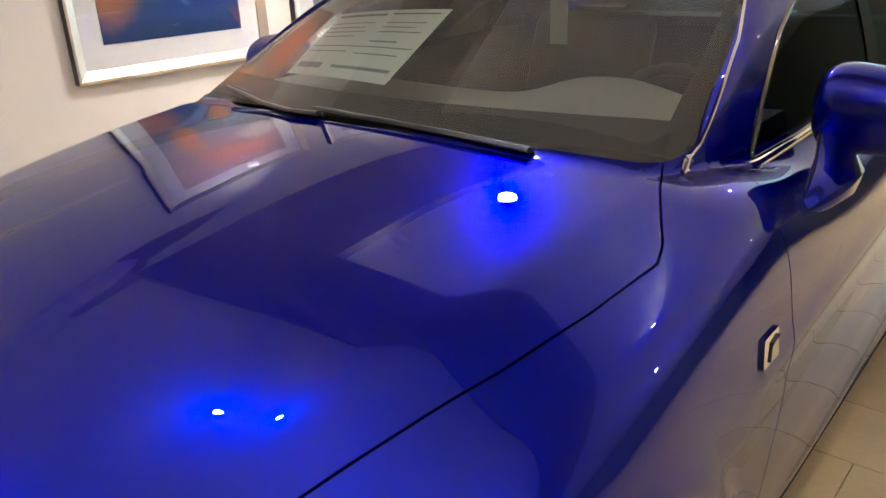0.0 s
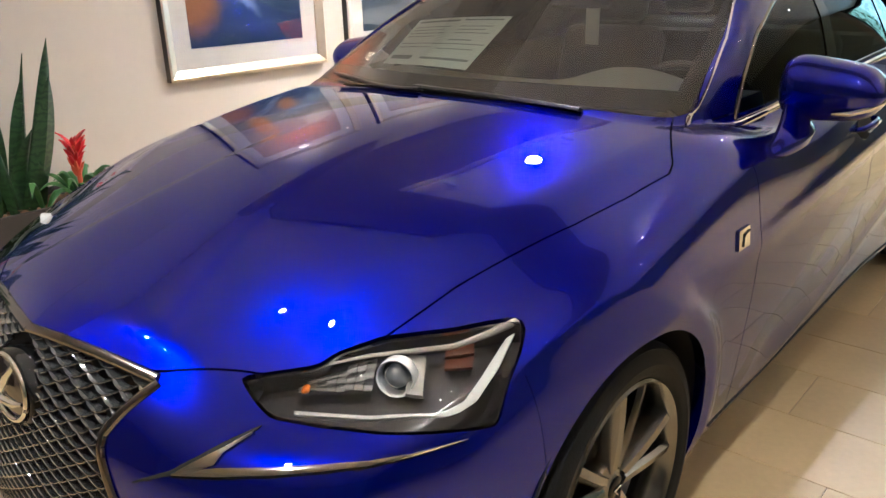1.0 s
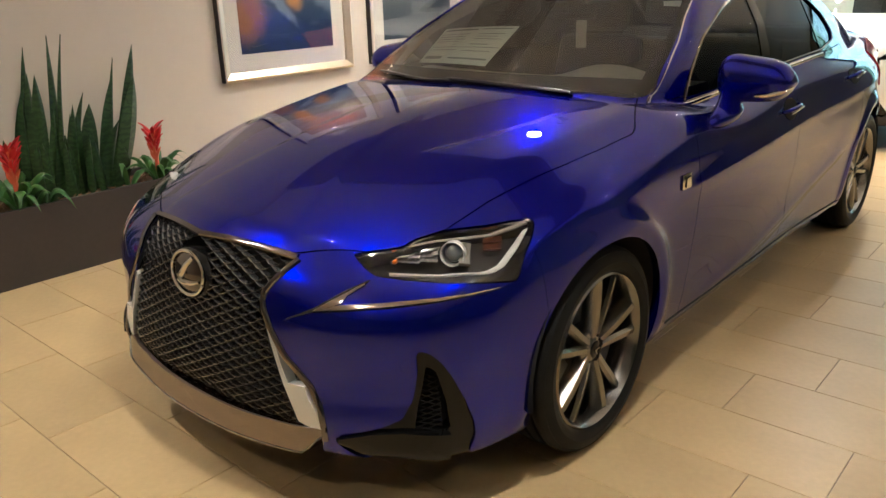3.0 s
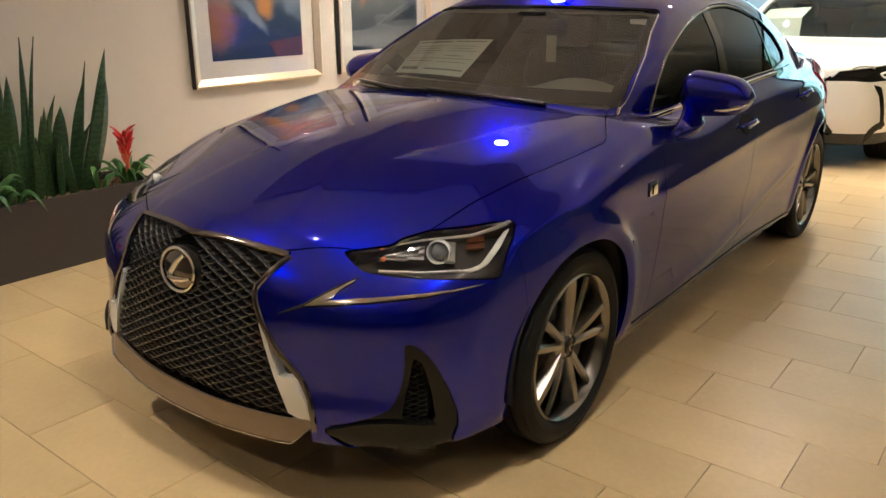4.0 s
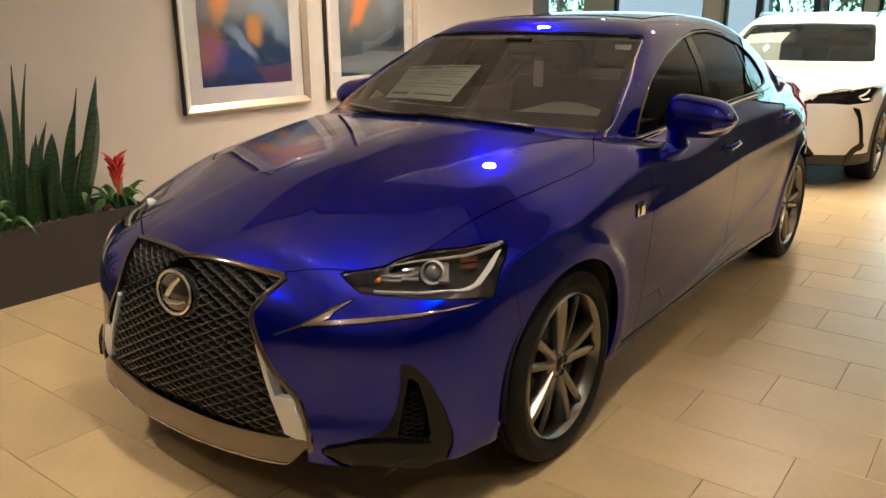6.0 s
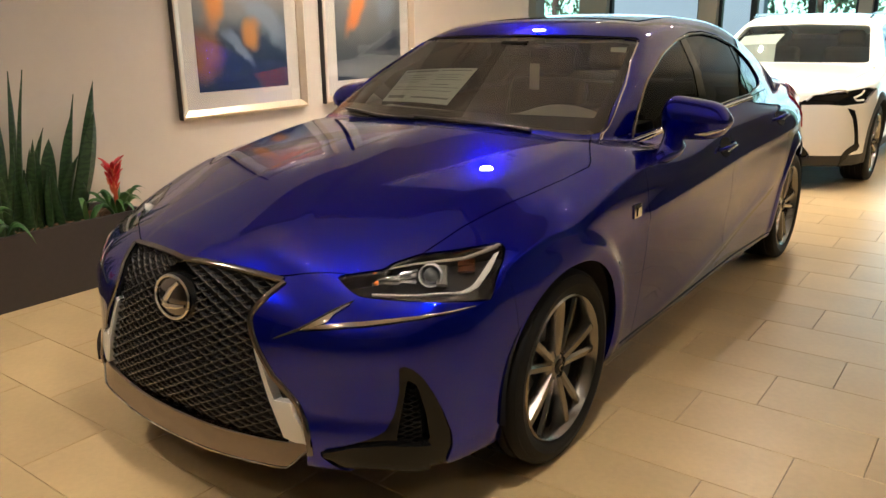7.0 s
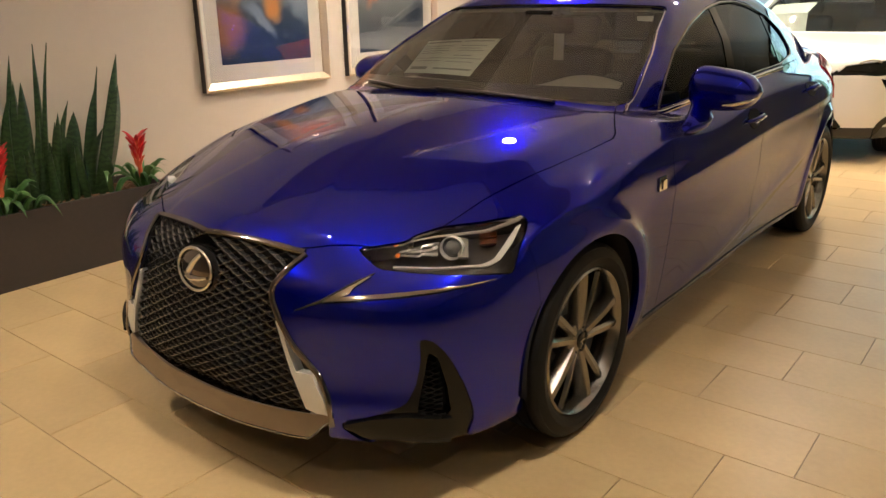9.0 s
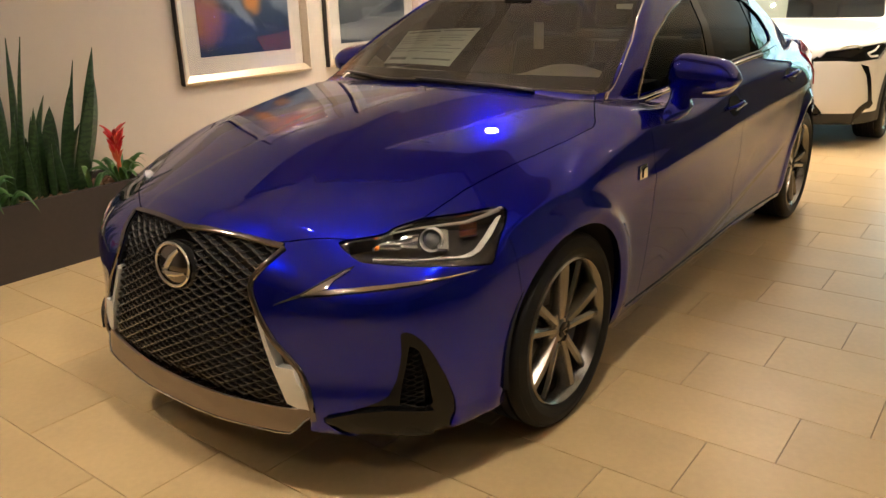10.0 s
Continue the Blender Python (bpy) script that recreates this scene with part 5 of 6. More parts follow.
# ---- framed pictures on the wall ----
def art_material(name, seed, ground, strokes):
    """Abstract painting: a graded ground with soft brushed patches, all wavered by noise."""
    m = bpy.data.materials.new(name)
    m.use_nodes = True
    nt = m.node_tree
    N, L = nt.nodes, nt.links
    b = N["Principled BSDF"]
    b.inputs["Roughness"].default_value = 0.6
    tc = N.new("ShaderNodeTexCoord")
    waver = N.new("ShaderNodeTexNoise")
    waver.inputs["Scale"].default_value, waver.inputs["Detail"].default_value = 4.0, 6
    shifted = N.new("ShaderNodeVectorMath")
    shifted.operation = "ADD"
    shifted.inputs[1].default_value = (seed, seed * 0.7, seed * 1.9)
    L.new(tc.outputs["Object"], shifted.inputs[0])
    L.new(shifted.outputs[0], waver.inputs["Vector"])
    push = N.new("ShaderNodeVectorMath")
    push.operation = "MULTIPLY_ADD"
    L.new(waver.outputs["Color"], push.inputs[0])
    push.inputs[1].default_value = (0, 0.20, 0.20)
    L.new(tc.outputs["Object"], push.inputs[2])
    at = N.new("ShaderNodeVectorMath")
    at.operation = "SUBTRACT"
    L.new(push.outputs[0], at.inputs[0])
    at.inputs[1].default_value = (0, 0.10, 0.10)
    sep = N.new("ShaderNodeSeparateXYZ")
    L.new(at.outputs[0], sep.inputs[0])
    mr = N.new("ShaderNodeMapRange")
    mr.inputs["From Min"].default_value, mr.inputs["From Max"].default_value = -0.6, 0.6
    L.new(sep.outputs["Z"], mr.inputs["Value"])
    ramp = N.new("ShaderNodeValToRGB")
    e = ramp.color_ramp.elements
    e[0].position, e[0].color = ground[0][0], (*ground[0][1], 1)
    e[1].position, e[1].color = ground[-1][0], (*ground[-1][1], 1)
    for pos, col in ground[1:-1]:
        e.new(pos).color = (*col, 1)
    L.new(mr.outputs[0], ramp.inputs["Fac"])
    out = ramp.outputs[0]
    # a patch: middle, half sizes, lean in degrees, colour, strength
    for (cy, cz), (ry, rz), lean, colour, strength in strokes:
        mp = N.new("ShaderNodeMapping")
        mp.vector_type = "TEXTURE"
        mp.inputs["Location"].default_value = (0, cy, cz)
        mp.inputs["Rotation"].default_value = (radians(lean), 0, 0)
        mp.inputs["Scale"].default_value = (1, ry, rz)
        L.new(at.outputs[0], mp.inputs[0])
        ln = N.new("ShaderNodeVectorMath")
        ln.operation = "LENGTH"
        L.new(mp.outputs[0], ln.inputs[0])
        fall = N.new("ShaderNodeMapRange")
        fall.interpolation_type = "SMOOTHSTEP"
        fall.inputs["From Min"].default_value, fall.inputs["From Max"].default_value = 0.35, 1.15
        fall.inputs["To Min"].default_value, fall.inputs["To Max"].default_value = strength, 0.0
        L.new(ln.outputs["Value"], fall.inputs["Value"])
        mix = N.new("ShaderNodeMix")
        mix.data_type = "RGBA"
        L.new(fall.outputs[0], mix.inputs["Factor"])
        L.new(out, mix.inputs["A"])
        mix.inputs["B"].default_value = (*colour, 1)
        out = mix.outputs["Result"]
    L.new(out, b.inputs["Base Color"])
    return m


def picture(y0, y1, z0, z1, art, label):
    t = thing("framed_picture", (WALL_X, (y0 + y1) / 2, z0), label, "picture", "framed pictures on the wall")
    w, d = 0.055, 0.045
    x = WALL_X + 0.001
    yc, zc = (y0 + y1) / 2, (z0 + z1) / 2
    for name, c in (("frame_side", [(y0, z0), (y0, z1), (y0 + w, z1 - w), (y0 + w, z0 + w)]),
                    ("frame_side", [(y1, z1), (y1, z0), (y1 - w, z0 + w), (y1 - w, z1 - w)]),
                    ("frame_rail", [(y1, z0), (y0, z0), (y0 + w, z0 + w), (y1 - w, z0 + w)]),
                    ("frame_rail", [(y0, z1), (y1, z1), (y1 - w, z1 - w), (y0 + w, z1 - w)])):
        bm = bmesh.new()
        out = [bm.verts.new((x + d, *q)) for q in c[:2]]
        mid = [bm.verts.new((x + d + 0.004, q[0] + (yc - q[0]) * 0.02, q[1] + (zc - q[1]) * 0.02)) for q in c[:2]]
        inn = [bm.verts.new((x + d - 0.022, *q)) for q in (c[3], c[2])]
        deep = [bm.verts.new((x + 0.008, *q)) for q in (c[3], c[2])]
        for a, b in ((out, mid), (mid, inn), (inn, deep)):
            bm.faces.new((a[0], a[1], b[1], b[0]))
        bmesh.ops.recalc_face_normals(bm, faces=bm.faces)
        part(name, bm, M_FRAME, t, "champagne metal moulding")
    bm = bmesh.new()
    ring = [(y0, z0), (y0, z1), (y1, z1), (y1, z0)]
    a = [bm.verts.new((x, *q)) for q in ring]
    b = [bm.verts.new((x + d, *q)) for q in ring]
    for i in range(4):
        bm.faces.new((a[i], a[(i + 1) % 4], b[(i + 1) % 4], b[i]))
    part("frame_edge", bm, M_FRAMEDARK, t, "dark outer edge")
    part("mat_board", box(x, y0 + w * 0.8, z0 + w * 0.8, x + 0.012, y1 - w * 0.8, z1 - w * 0.8), M_MATBOARD, t, "pale grey mount")
    o = part("artwork", box(-0.001, -(y1 - y0) / 2 + 0.165, -(z1 - z0) / 2 + 0.165, 0.001, (y1 - y0) / 2 - 0.165, (z1 - z0) / 2 - 0.165), art, t, "abstract painting in dark blue, grey and orange")
    o.matrix_parent_inverse = t.matrix_world.inverted()
    o.location = (x + 0.0135, yc, zc)
    g = part("picture_glass", sheet(1, 1, lambda u, v: (x + 0.018, y0 + w * 0.9 + (y1 - y0 - w * 1.8) * u, z0 + w * 0.9 + (z1 - z0 - w * 1.8) * v)), M_PICGLASS, t)
    g.visible_shadow = False
    return t


picture(0.985, 2.095, 0.80, 2.32, art_material("painting_one", 1.3,
        [(0.0, (0.010, 0.025, 0.07)), (0.16, (0.016, 0.04, 0.10)), (0.28, (0.045, 0.07, 0.12)), (0.40, (0.20, 0.20, 0.20)), (0.55, (0.26, 0.22, 0.20)), (0.8, (0.36, 0.20, 0.12)), (1.0, (0.26, 0.12, 0.08))],
        [((-0.33, -0.36), (0.16, 0.20), 0, (0.34, 0.13, 0.03), 0.8), ((0.22, -0.15), (0.30, 0.10), -35, (0.24, 0.28, 0.34), 0.8),
         ((-0.05, -0.33), (0.20, 0.05), -40, (0.22, 0.27, 0.36), 0.8), ((0.26, -0.42), (0.26, 0.14), -10, (0.012, 0.03, 0.08), 0.8),
         ((-0.22, 0.04), (0.10, 0.28), -8, (0.62, 0.26, 0.05), 0.95), ((0.07, -0.24), (0.11, 0.11), 0, (0.55, 0.24, 0.05), 0.9),
         ((0.05, 0.40), (0.30, 0.13), 12, (0.58, 0.18, 0.06), 0.9), ((0.25, 0.20), (0.16, 0.12), 30, (0.62, 0.52, 0.40), 0.8)]), "abstract blue and orange painting in a wide champagne frame")
picture(2.285, 3.395, 0.80, 2.32, art_material("painting_two", 4.1,
        [(0.0, (0.03, 0.04, 0.06)), (0.2, (0.07, 0.08, 0.09)), (0.35, (0.17, 0.17, 0.165)), (0.55, (0.22, 0.21, 0.20)), (0.8, (0.30, 0.26, 0.22)), (1.0, (0.22, 0.12, 0.08))],
        [((-0.16, -0.06), (0.08, 0.24), -32, (0.66, 0.22, 0.04), 0.95), ((0.28, -0.30), (0.16, 0.08), 20, (0.02, 0.03, 0.05), 0.9), ((0.20, 0.02), (0.16, 0.20), -20, (0.24, 0.28, 0.32), 0.7)]), "abstract grey and orange painting in a wide champagne frame")


# ---- planter with snake plants and bromeliads ----
PX0, PX1, PY0, PY1, PH = -2.44, -2.04, -2.6, 0.40, 0.385
planter = thing("planter", ((PX0 + PX1) / 2, (PY0 + PY1) / 2, 0), "long dark bronze trough planter filled with bark mulch", "planter")
bm = bmesh.new()
w = 0.022
ringo = [(PX0, PY0), (PX1, PY0), (PX1, PY1), (PX0, PY1)]
ringi = [(PX0 + w, PY0 + w), (PX1 - w, PY0 + w), (PX1 - w, PY1 - w), (PX0 + w, PY1 - w)]
lo = [bm.verts.new((*q, 0.0)) for q in ringo]
hi = [bm.verts.new((*q, PH)) for q in ringo]
ih = [bm.verts.new((*q, PH)) for q in ringi]
il = [bm.verts.new((*q, PH - 0.2)) for q in ringi]
for a, b in ((lo, hi), (hi, ih), (ih, il)):
    for i in range(4):
        bm.faces.new((a[i], a[(i + 1) % 4], b[(i + 1) % 4], b[i]))
bm.faces.new(lo)
bmesh.ops.recalc_face_normals(bm, faces=bm.faces)
bmesh.ops.bevel(bm, geom=[e for e in bm.edges if all(v.co.z > PH - 0.01 for v in e.verts)], offset=0.003, segments=2, affect="EDGES")
part("trough", bm, M_PLANTER, planter, "dark bronze trough")
mul = part("mulch", sheet(14, 90, lambda u, v: (PX0 + w + (PX1 - PX0 - 2 * w) * u, PY0 + w + (PY1 - PY0 - 2 * w) * v, PH - 0.045 + 0.02 * noise.noise((u * 9, v * 60, 0)) + 0.012 * noise.noise((u * 31, v * 200, 3)))), M_SOIL, planter, "brown bark mulch")
chip = bmesh.new()
for i in range(420):
    c = Matrix.Translation((random.uniform(PX0 + 0.04, PX1 - 0.04), random.uniform(-1.6, 0.36), PH - 0.035 + random.uniform(-0.006, 0.01))) @ Euler((random.uniform(-0.6, 0.6), random.uniform(-0.6, 0.6), random.uniform(0, 6.28))).to_matrix().to_4x4()
    bmesh.ops.create_cube(chip, size=1, matrix=c @ Matrix.Diagonal((random.uniform(0.015, 0.04), random.uniform(0.006, 0.014), 0.005, 1)))
tagged(part("bark_chips", chip, mat("bark_chip", (0.24, 0.14, 0.08), 0.9, vary=0.35, scale=40), planter), kind="stuff")


def leaf_material(name, dark, pale, scale):
    m = mat(name, dark, 0.38, coat=0.15)
    nt = m.node_tree
    b = nt.nodes["Principled BSDF"]
    tc = nt.nodes.new("ShaderNodeTexCoord")
    wv = nt.nodes.new("ShaderNodeTexWave")
    wv.bands_direction = "Z"
    wv.inputs["Scale"].default_value, wv.inputs["Distortion"].default_value, wv.inputs["Detail"].default_value = scale, 9, 3
    wv.inputs["Detail Scale"].default_value = 2.5
    nt.links.new(tc.outputs["Object"], wv.inputs["Vector"])
    nz = nt.nodes.new("ShaderNodeTexNoise")
    nz.inputs["Scale"].default_value = 7
    nt.links.new(tc.outputs["Object"], nz.inputs["Vector"])
    mu = nt.nodes.new("ShaderNodeMath")
    mu.operation = "MULTIPLY"
    nt.links.new(wv.outputs["Fac"], mu.inputs[0])
    nt.links.new(nz.outputs["Fac"], mu.inputs[1])
    mix = nt.nodes.new("ShaderNodeMix")
    mix.data_type = "RGBA"
    mix.inputs["A"].default_value, mix.inputs["B"].default_value = (*dark, 1), (*pale, 1)
    nt.links.new(mu.outputs[0], mix.inputs["Factor"])
    nt.links.new(mix.outputs["Result"], b.inputs["Base Color"])
    return m


M_SNAKE = leaf_material("snake_leaf", (0.010, 0.032, 0.008), (0.045, 0.095, 0.025), 9)
M_BROM = leaf_material("bromeliad_leaf", (0.03, 0.10, 0.02), (0.10, 0.22, 0.05), 3)
M_BRACT = mat("red_bract", (0.55, 0.018, 0.02), 0.4, vary=0.2, scale=20)
M_BRACTLOW = mat("coral_bract", (0.62, 0.12, 0.05), 0.45, vary=0.2, scale=20)


def strap(base, tip, width, bow, fold, twist=0.0, n=12, tipp=0.6, droop=0.0):
    """A leaf from base to tip: folded along its middle, with thickness."""
    bm = bmesh.new()
    b, t = Vector(base), Vector(tip)
    ax = (t - b).normalized()
    side0 = ax.cross(Vector((0.35, 0.2, 1)) if abs(ax.z) < 0.8 else Vector((1, 0.2, 0))).normalized()
    rows = []
    for i in range(n + 1):
        u = i / n
        p = b.lerp(t, u) + Vector(bow) * math.sin(math.pi * u) + Vector((0, 0, -droop * u * u))
        s = Matrix.Rotation(twist * u, 3, ax) @ side0
        nn = ax.cross(s).normalized()
        wd = width * (0.62 + 0.38 * math.sin(math.pi * min(u * 1.05, 1) ** 0.9)) * max(1 - u ** (tipp * 7.5), 0.02)
        th = 0.0022
        rows.append([bm.verts.new(p + s * wd * q + nn * (fold * wd * abs(q) + h)) for q, h in ((-1, 0), (-0.5, -th), (0, -th * 1.5), (0.5, -th), (1, 0), (0.5, th), (0, th), (-0.5, th))])
    for a, c in zip(rows, rows[1:]):
        for k in range(8):
            bm.faces.new((a[k], a[(k + 1) % 8], c[(k + 1) % 8], c[k]))
    bm.faces.new(rows[-1])
    bmesh.ops.recalc_face_normals(bm, faces=bm.faces)
    return bm


rng = random.Random(5)
def snake_plant(x, y, leaves):
    t = thing("snake_plant", (x, y, PH - 0.05), "upright dark-green snake plant with pointed banded leaves", "plant", "snake plants in the planter")
    for dx, dy, lx, ly, h, wd in leaves:
        part("leaf", strap((x + dx, y + dy, PH - 0.05), (x + dx + lx, y + dy + ly, PH - 0.05 + h), wd * 1.4, (rng.uniform(-0.015, 0.015), rng.uniform(-0.02, 0.02), 0), rng.uniform(0.25, 0.6), rng.uniform(-0.45, 0.45), 16, 1.0), M_SNAKE, t, smooth=60)
    for k in range(5):
        a = 1.26 * k + rng.uniform(0, 1)
        h = rng.uniform(0.2, 0.36)
        part("leaf", strap((x + 0.05 * math.cos(a), y + 0.07 * math.sin(a), PH - 0.05), (x + 0.07 * math.cos(a), y + 0.10 * math.sin(a), PH - 0.05 + h), rng.uniform(0.026, 0.04), (0, 0, 0), 0.4, rng.uniform(-0.6, 0.6), 12, 1.0), M_SNAKE, t, smooth=60)
    return t


snake_plant(-2.24, 0.07, [(-0.03, -0.026, 0, 0.115, 0.579, 0.036), (0.0, 0.002, 0, 0.227, 0.763, 0.028), (0.03, 0.029, 0, 0.167, 0.6, 0.034), (-0.03, 0.016, 0, 0.108, 0.702, 0.013), (0.0, -0.018, 0, 0.104, 0.369, 0.034)])
snake_plant(-2.24, -0.11, [(-0.03, 0.083, 0, 0.051, 0.476, 0.036), (0.0, -0.017, 0, 0.115, 0.54, 0.019), (0.03, -0.043, 0, 0.063, 0.488, 0.018), (-0.03, -0.044, 0, 0.068, 0.435, 0.016), (0.0, 0.017, 0, 0.03, 0.428, 0.028)])
snake_plant(-2.24, -0.23, [(-0.03, 0.003, 0, 0.094, 0.84, 0.021), (0.0, 0.037, 0, 0.119, 0.843, 0.013), (0.03, -0.074, 0, 0.114, 0.486, 0.016), (-0.03, 0.035, 0, 0.062, 0.331, 0.03), (0.0, -0.011, 0, 0.031, 0.243, 0.026)])
snake_plant(-2.24, -0.35, [(-0.03, -0.044, 0, 0.137, 0.789, 0.017), (0.0, -0.024, 0, 0.101, 0.666, 0.022), (0.03, 0.041, 0, 0.059, 0.659, 0.028), (-0.03, -0.024, 0, 0.09, 0.623, 0.03), (0.0, 0.061, 0, 0.026, 0.393, 0.034), (0.03, -0.006, 0, 0.03, 0.589, 0.024)])
snake_plant(-2.18, -0.74, [(0, 0.0, 0, 0.03, 0.70, 0.030), (0.03, -0.06, 0, -0.03, 0.76, 0.03), (-0.03, 0.06, 0, 0.04, 0.62, 0.03), (0.05, 0.04, 0, 0.0, 0.5, 0.034), (0.05, -0.07, 0, -0.08, 0.45, 0.034)])
snake_plant(-2.22, -0.95, [(0, 0.0, 0, 0.05, 0.66, 0.030), (0.03, -0.06, 0, -0.06, 0.6, 0.03), (-0.03, 0.06, 0, 0.02, 0.72, 0.028), (0.05, 0.05, 0, 0.0, 0.46, 0.034)])


def bromeliad(x, y, s=1.0):
    t = thing("bromeliad", (x, y, PH - 0.05), "bromeliad with a bright red flower spike and arching green leaves", "plant", "bromeliads in the planter")
    z = PH - 0.045
    for i in range(17):
        a = i * 2.4 + 0.3
        r = (0.13 + 0.07 * ((i * 7) % 5) / 4) * s
        up = (0.05 + 0.10 * (i / 17)) * s
        part("leaf", strap((x + 0.012 * math.cos(a), y + 0.012 * math.sin(a), z), (x + r * math.cos(a), y + r * math.sin(a), z + up * 1.4), 0.019 * s, (0, 0, 0.075 * s), 0.45, 0.0, 10, 0.55, 0.05 * s), M_BROM, t, smooth=60)
    part("flower_stalk", tube([(x, y, z), (x, y, z + 0.18 * s), (x + 0.005, y, z + 0.30 * s)], 0.012 * s, 8), M_BRACTLOW, t, "coral stalk", smooth=60)
    for i in range(30):
        a = i * 2.4
        u = i / 29
        zb = z + (0.13 + 0.17 * u) * s
        r = (0.028 + 0.045 * u * (0.7 + 0.5 * abs(math.sin(i * 1.7)))) * s
        part("bract", strap((x + 0.008 * math.cos(a), y + 0.008 * math.sin(a), zb), (x + r * math.cos(a), y + r * math.sin(a), zb + (0.05 + 0.012 * abs(math.sin(i * 2.9))) * s), 0.012 * s, (0, 0, 0.008), 0.5, 0, 6, 0.5), M_BRACT if u > 0.25 else M_BRACTLOW, t, smooth=60)
    return t


bromeliad(-2.13, 0.285, 1.0)
bromeliad(-2.13, -0.47, 1.1)
bromeliad(-2.14, -1.15, 0.95)
for i, (lx, ly, tx, ty, dz) in enumerate([(-2.10, -0.36, -1.98, -0.26, -0.02), (-2.12, 0.10, -2.02, 0.02, 0.09), (-2.1, -0.42, -2.0, -0.52, 0.03)]):
    t = thing("spider_leaf_plant", (lx, ly, PH - 0.05), "low green strap-leaved plant drooping over the planter", "plant", "strap-leaved plants")
    part("leaf", strap((lx, ly, PH - 0.05), (tx, ty, PH + dz), 0.022, (0.0, 0.0, 0.10), 0.4, 0.2, 12, 0.5, 0.03), M_BROM, t, smooth=60)
    part("leaf", strap((lx, ly, PH - 0.05), (lx + 0.03, ly + 0.10, PH + 0.06), 0.018, (0.0, 0.0, 0.05), 0.4, 0.2, 12, 0.5, 0.03), M_BROM, t, smooth=60)

# ---- the white crossover behind ----
UX, UY = 0.02, 5.74
U_TOP = spl((-0.95, -0.85, -0.7, -0.4, 0, 0.4, 0.8, 2.5, 3.3, 3.6), (0.80, 0.86, 0.905, 0.945, 0.975, 1.0, 1.02, 1.06, 1.10, 1.0))
U_NOSE = spl((0, 0.3, 0.5, 0.65, 0.76, 0.84, 0.89, 0.92, 0.96), (-0.90, -0.885, -0.85, -0.79, -0.70, -0.57, -0.40, -0.15, 0.3))
U_LEAN = spl((0.15, 0.25, 0.4, 0.6, 0.75, 0.82, 0.87, 0.92, 1.0), (0.08, 0.03, 0.0, 0.004, 0.02, 0.05, 0.10, 0.2, 0.42))
U_TUCK = spl((0.15, 0.25, 0.4, 0.6, 0.78, 0.88, 0.95, 1.02, 1.1), (0.05, 0.03, 0.012, 0, 0.006, 0.025, 0.055, 0.10, 0.18))


def suv(x, y, z):
    X, y = np.abs(x - UX), y - UY
    w = 0.905 - U_TUCK(z) - 0.05 * step(2.9, 3.6, y)
    for yc in (0.0, 2.64):
        w = w + 0.018 * (1 - step(0.40, 0.45, np.hypot(y - yc, z - 0.34)))
    d = smax(X - w, z - (U_TOP(y) - 0.055 * (X / 0.8) ** 3), 0.06)
    d = smax(d, U_NOSE(X) + U_LEAN(z) - y, 0.05)
    d = smax(d, y - 3.55 + 0.15 * X**2, 0.08)
    d = smax(d, 0.2 - z, 0.03)
    c = smax((X - (0.80 - 0.10 * step(2.2, 3.4, y) - 0.42 * (z - 1.0) - 0.2 * np.clip(z - 1, 0, 1) ** 2)) * 0.9, z - (1.435 + 0.03 * np.sin(np.clip((y - 0.8) / 2.6, 0, 1) * np.pi) - 0.07 * X**2 - 0.08 * X**4), 0.07)
    c = smax(c, (0.36 + 0.22 * X**2 + (z - 1.0) * 1.75 - y) * 0.5, 0.03)
    c = smax(c, (y - (3.1 + (1.4 - z) * 0.9)) * 0.7, 0.06)
    return smin(d, np.maximum(c, 0.93 - z), 0.03)


suv_ob = thing("crossover", (UX, UY + 1.3, 0), "pearl-white compact crossover with black wheel-arch cladding", "car")
PU, QU = nets(suv, (UX - 1.0, UY - 1.0, 0.14), (UX + 1.0, UY + 3.65, 1.56), 0.03)
ub = Skin(suv, PU, QU)
U_SCREEN = outline(rounded([(-0.70, 1.005), (-0.585, 1.335), (0, 1.355), (0.585, 1.335), (0.70, 1.005), (0, 1.0)], 0.03))
U_DLO = outline(rounded([(0.75, 1.03), (1.3, 1.32), (1.8, 1.37), (2.6, 1.35), (3.1, 1.25), (3.2, 1.12), (2.6, 1.06)], 0.04))
U_LAMP = outline([(0.40, 0.715), (0.50, 0.795), (0.63, 0.815), (0.86, 0.850), (0.895, 0.83), (0.86, 0.725), (0.73, 0.712), (0.62, 0.722)])
U_GRILLE = outline([(-0.42, 0.80), (0.42, 0.80), (0.30, 0.62), (0.56, 0.28), (-0.56, 0.28), (-0.30, 0.62)])
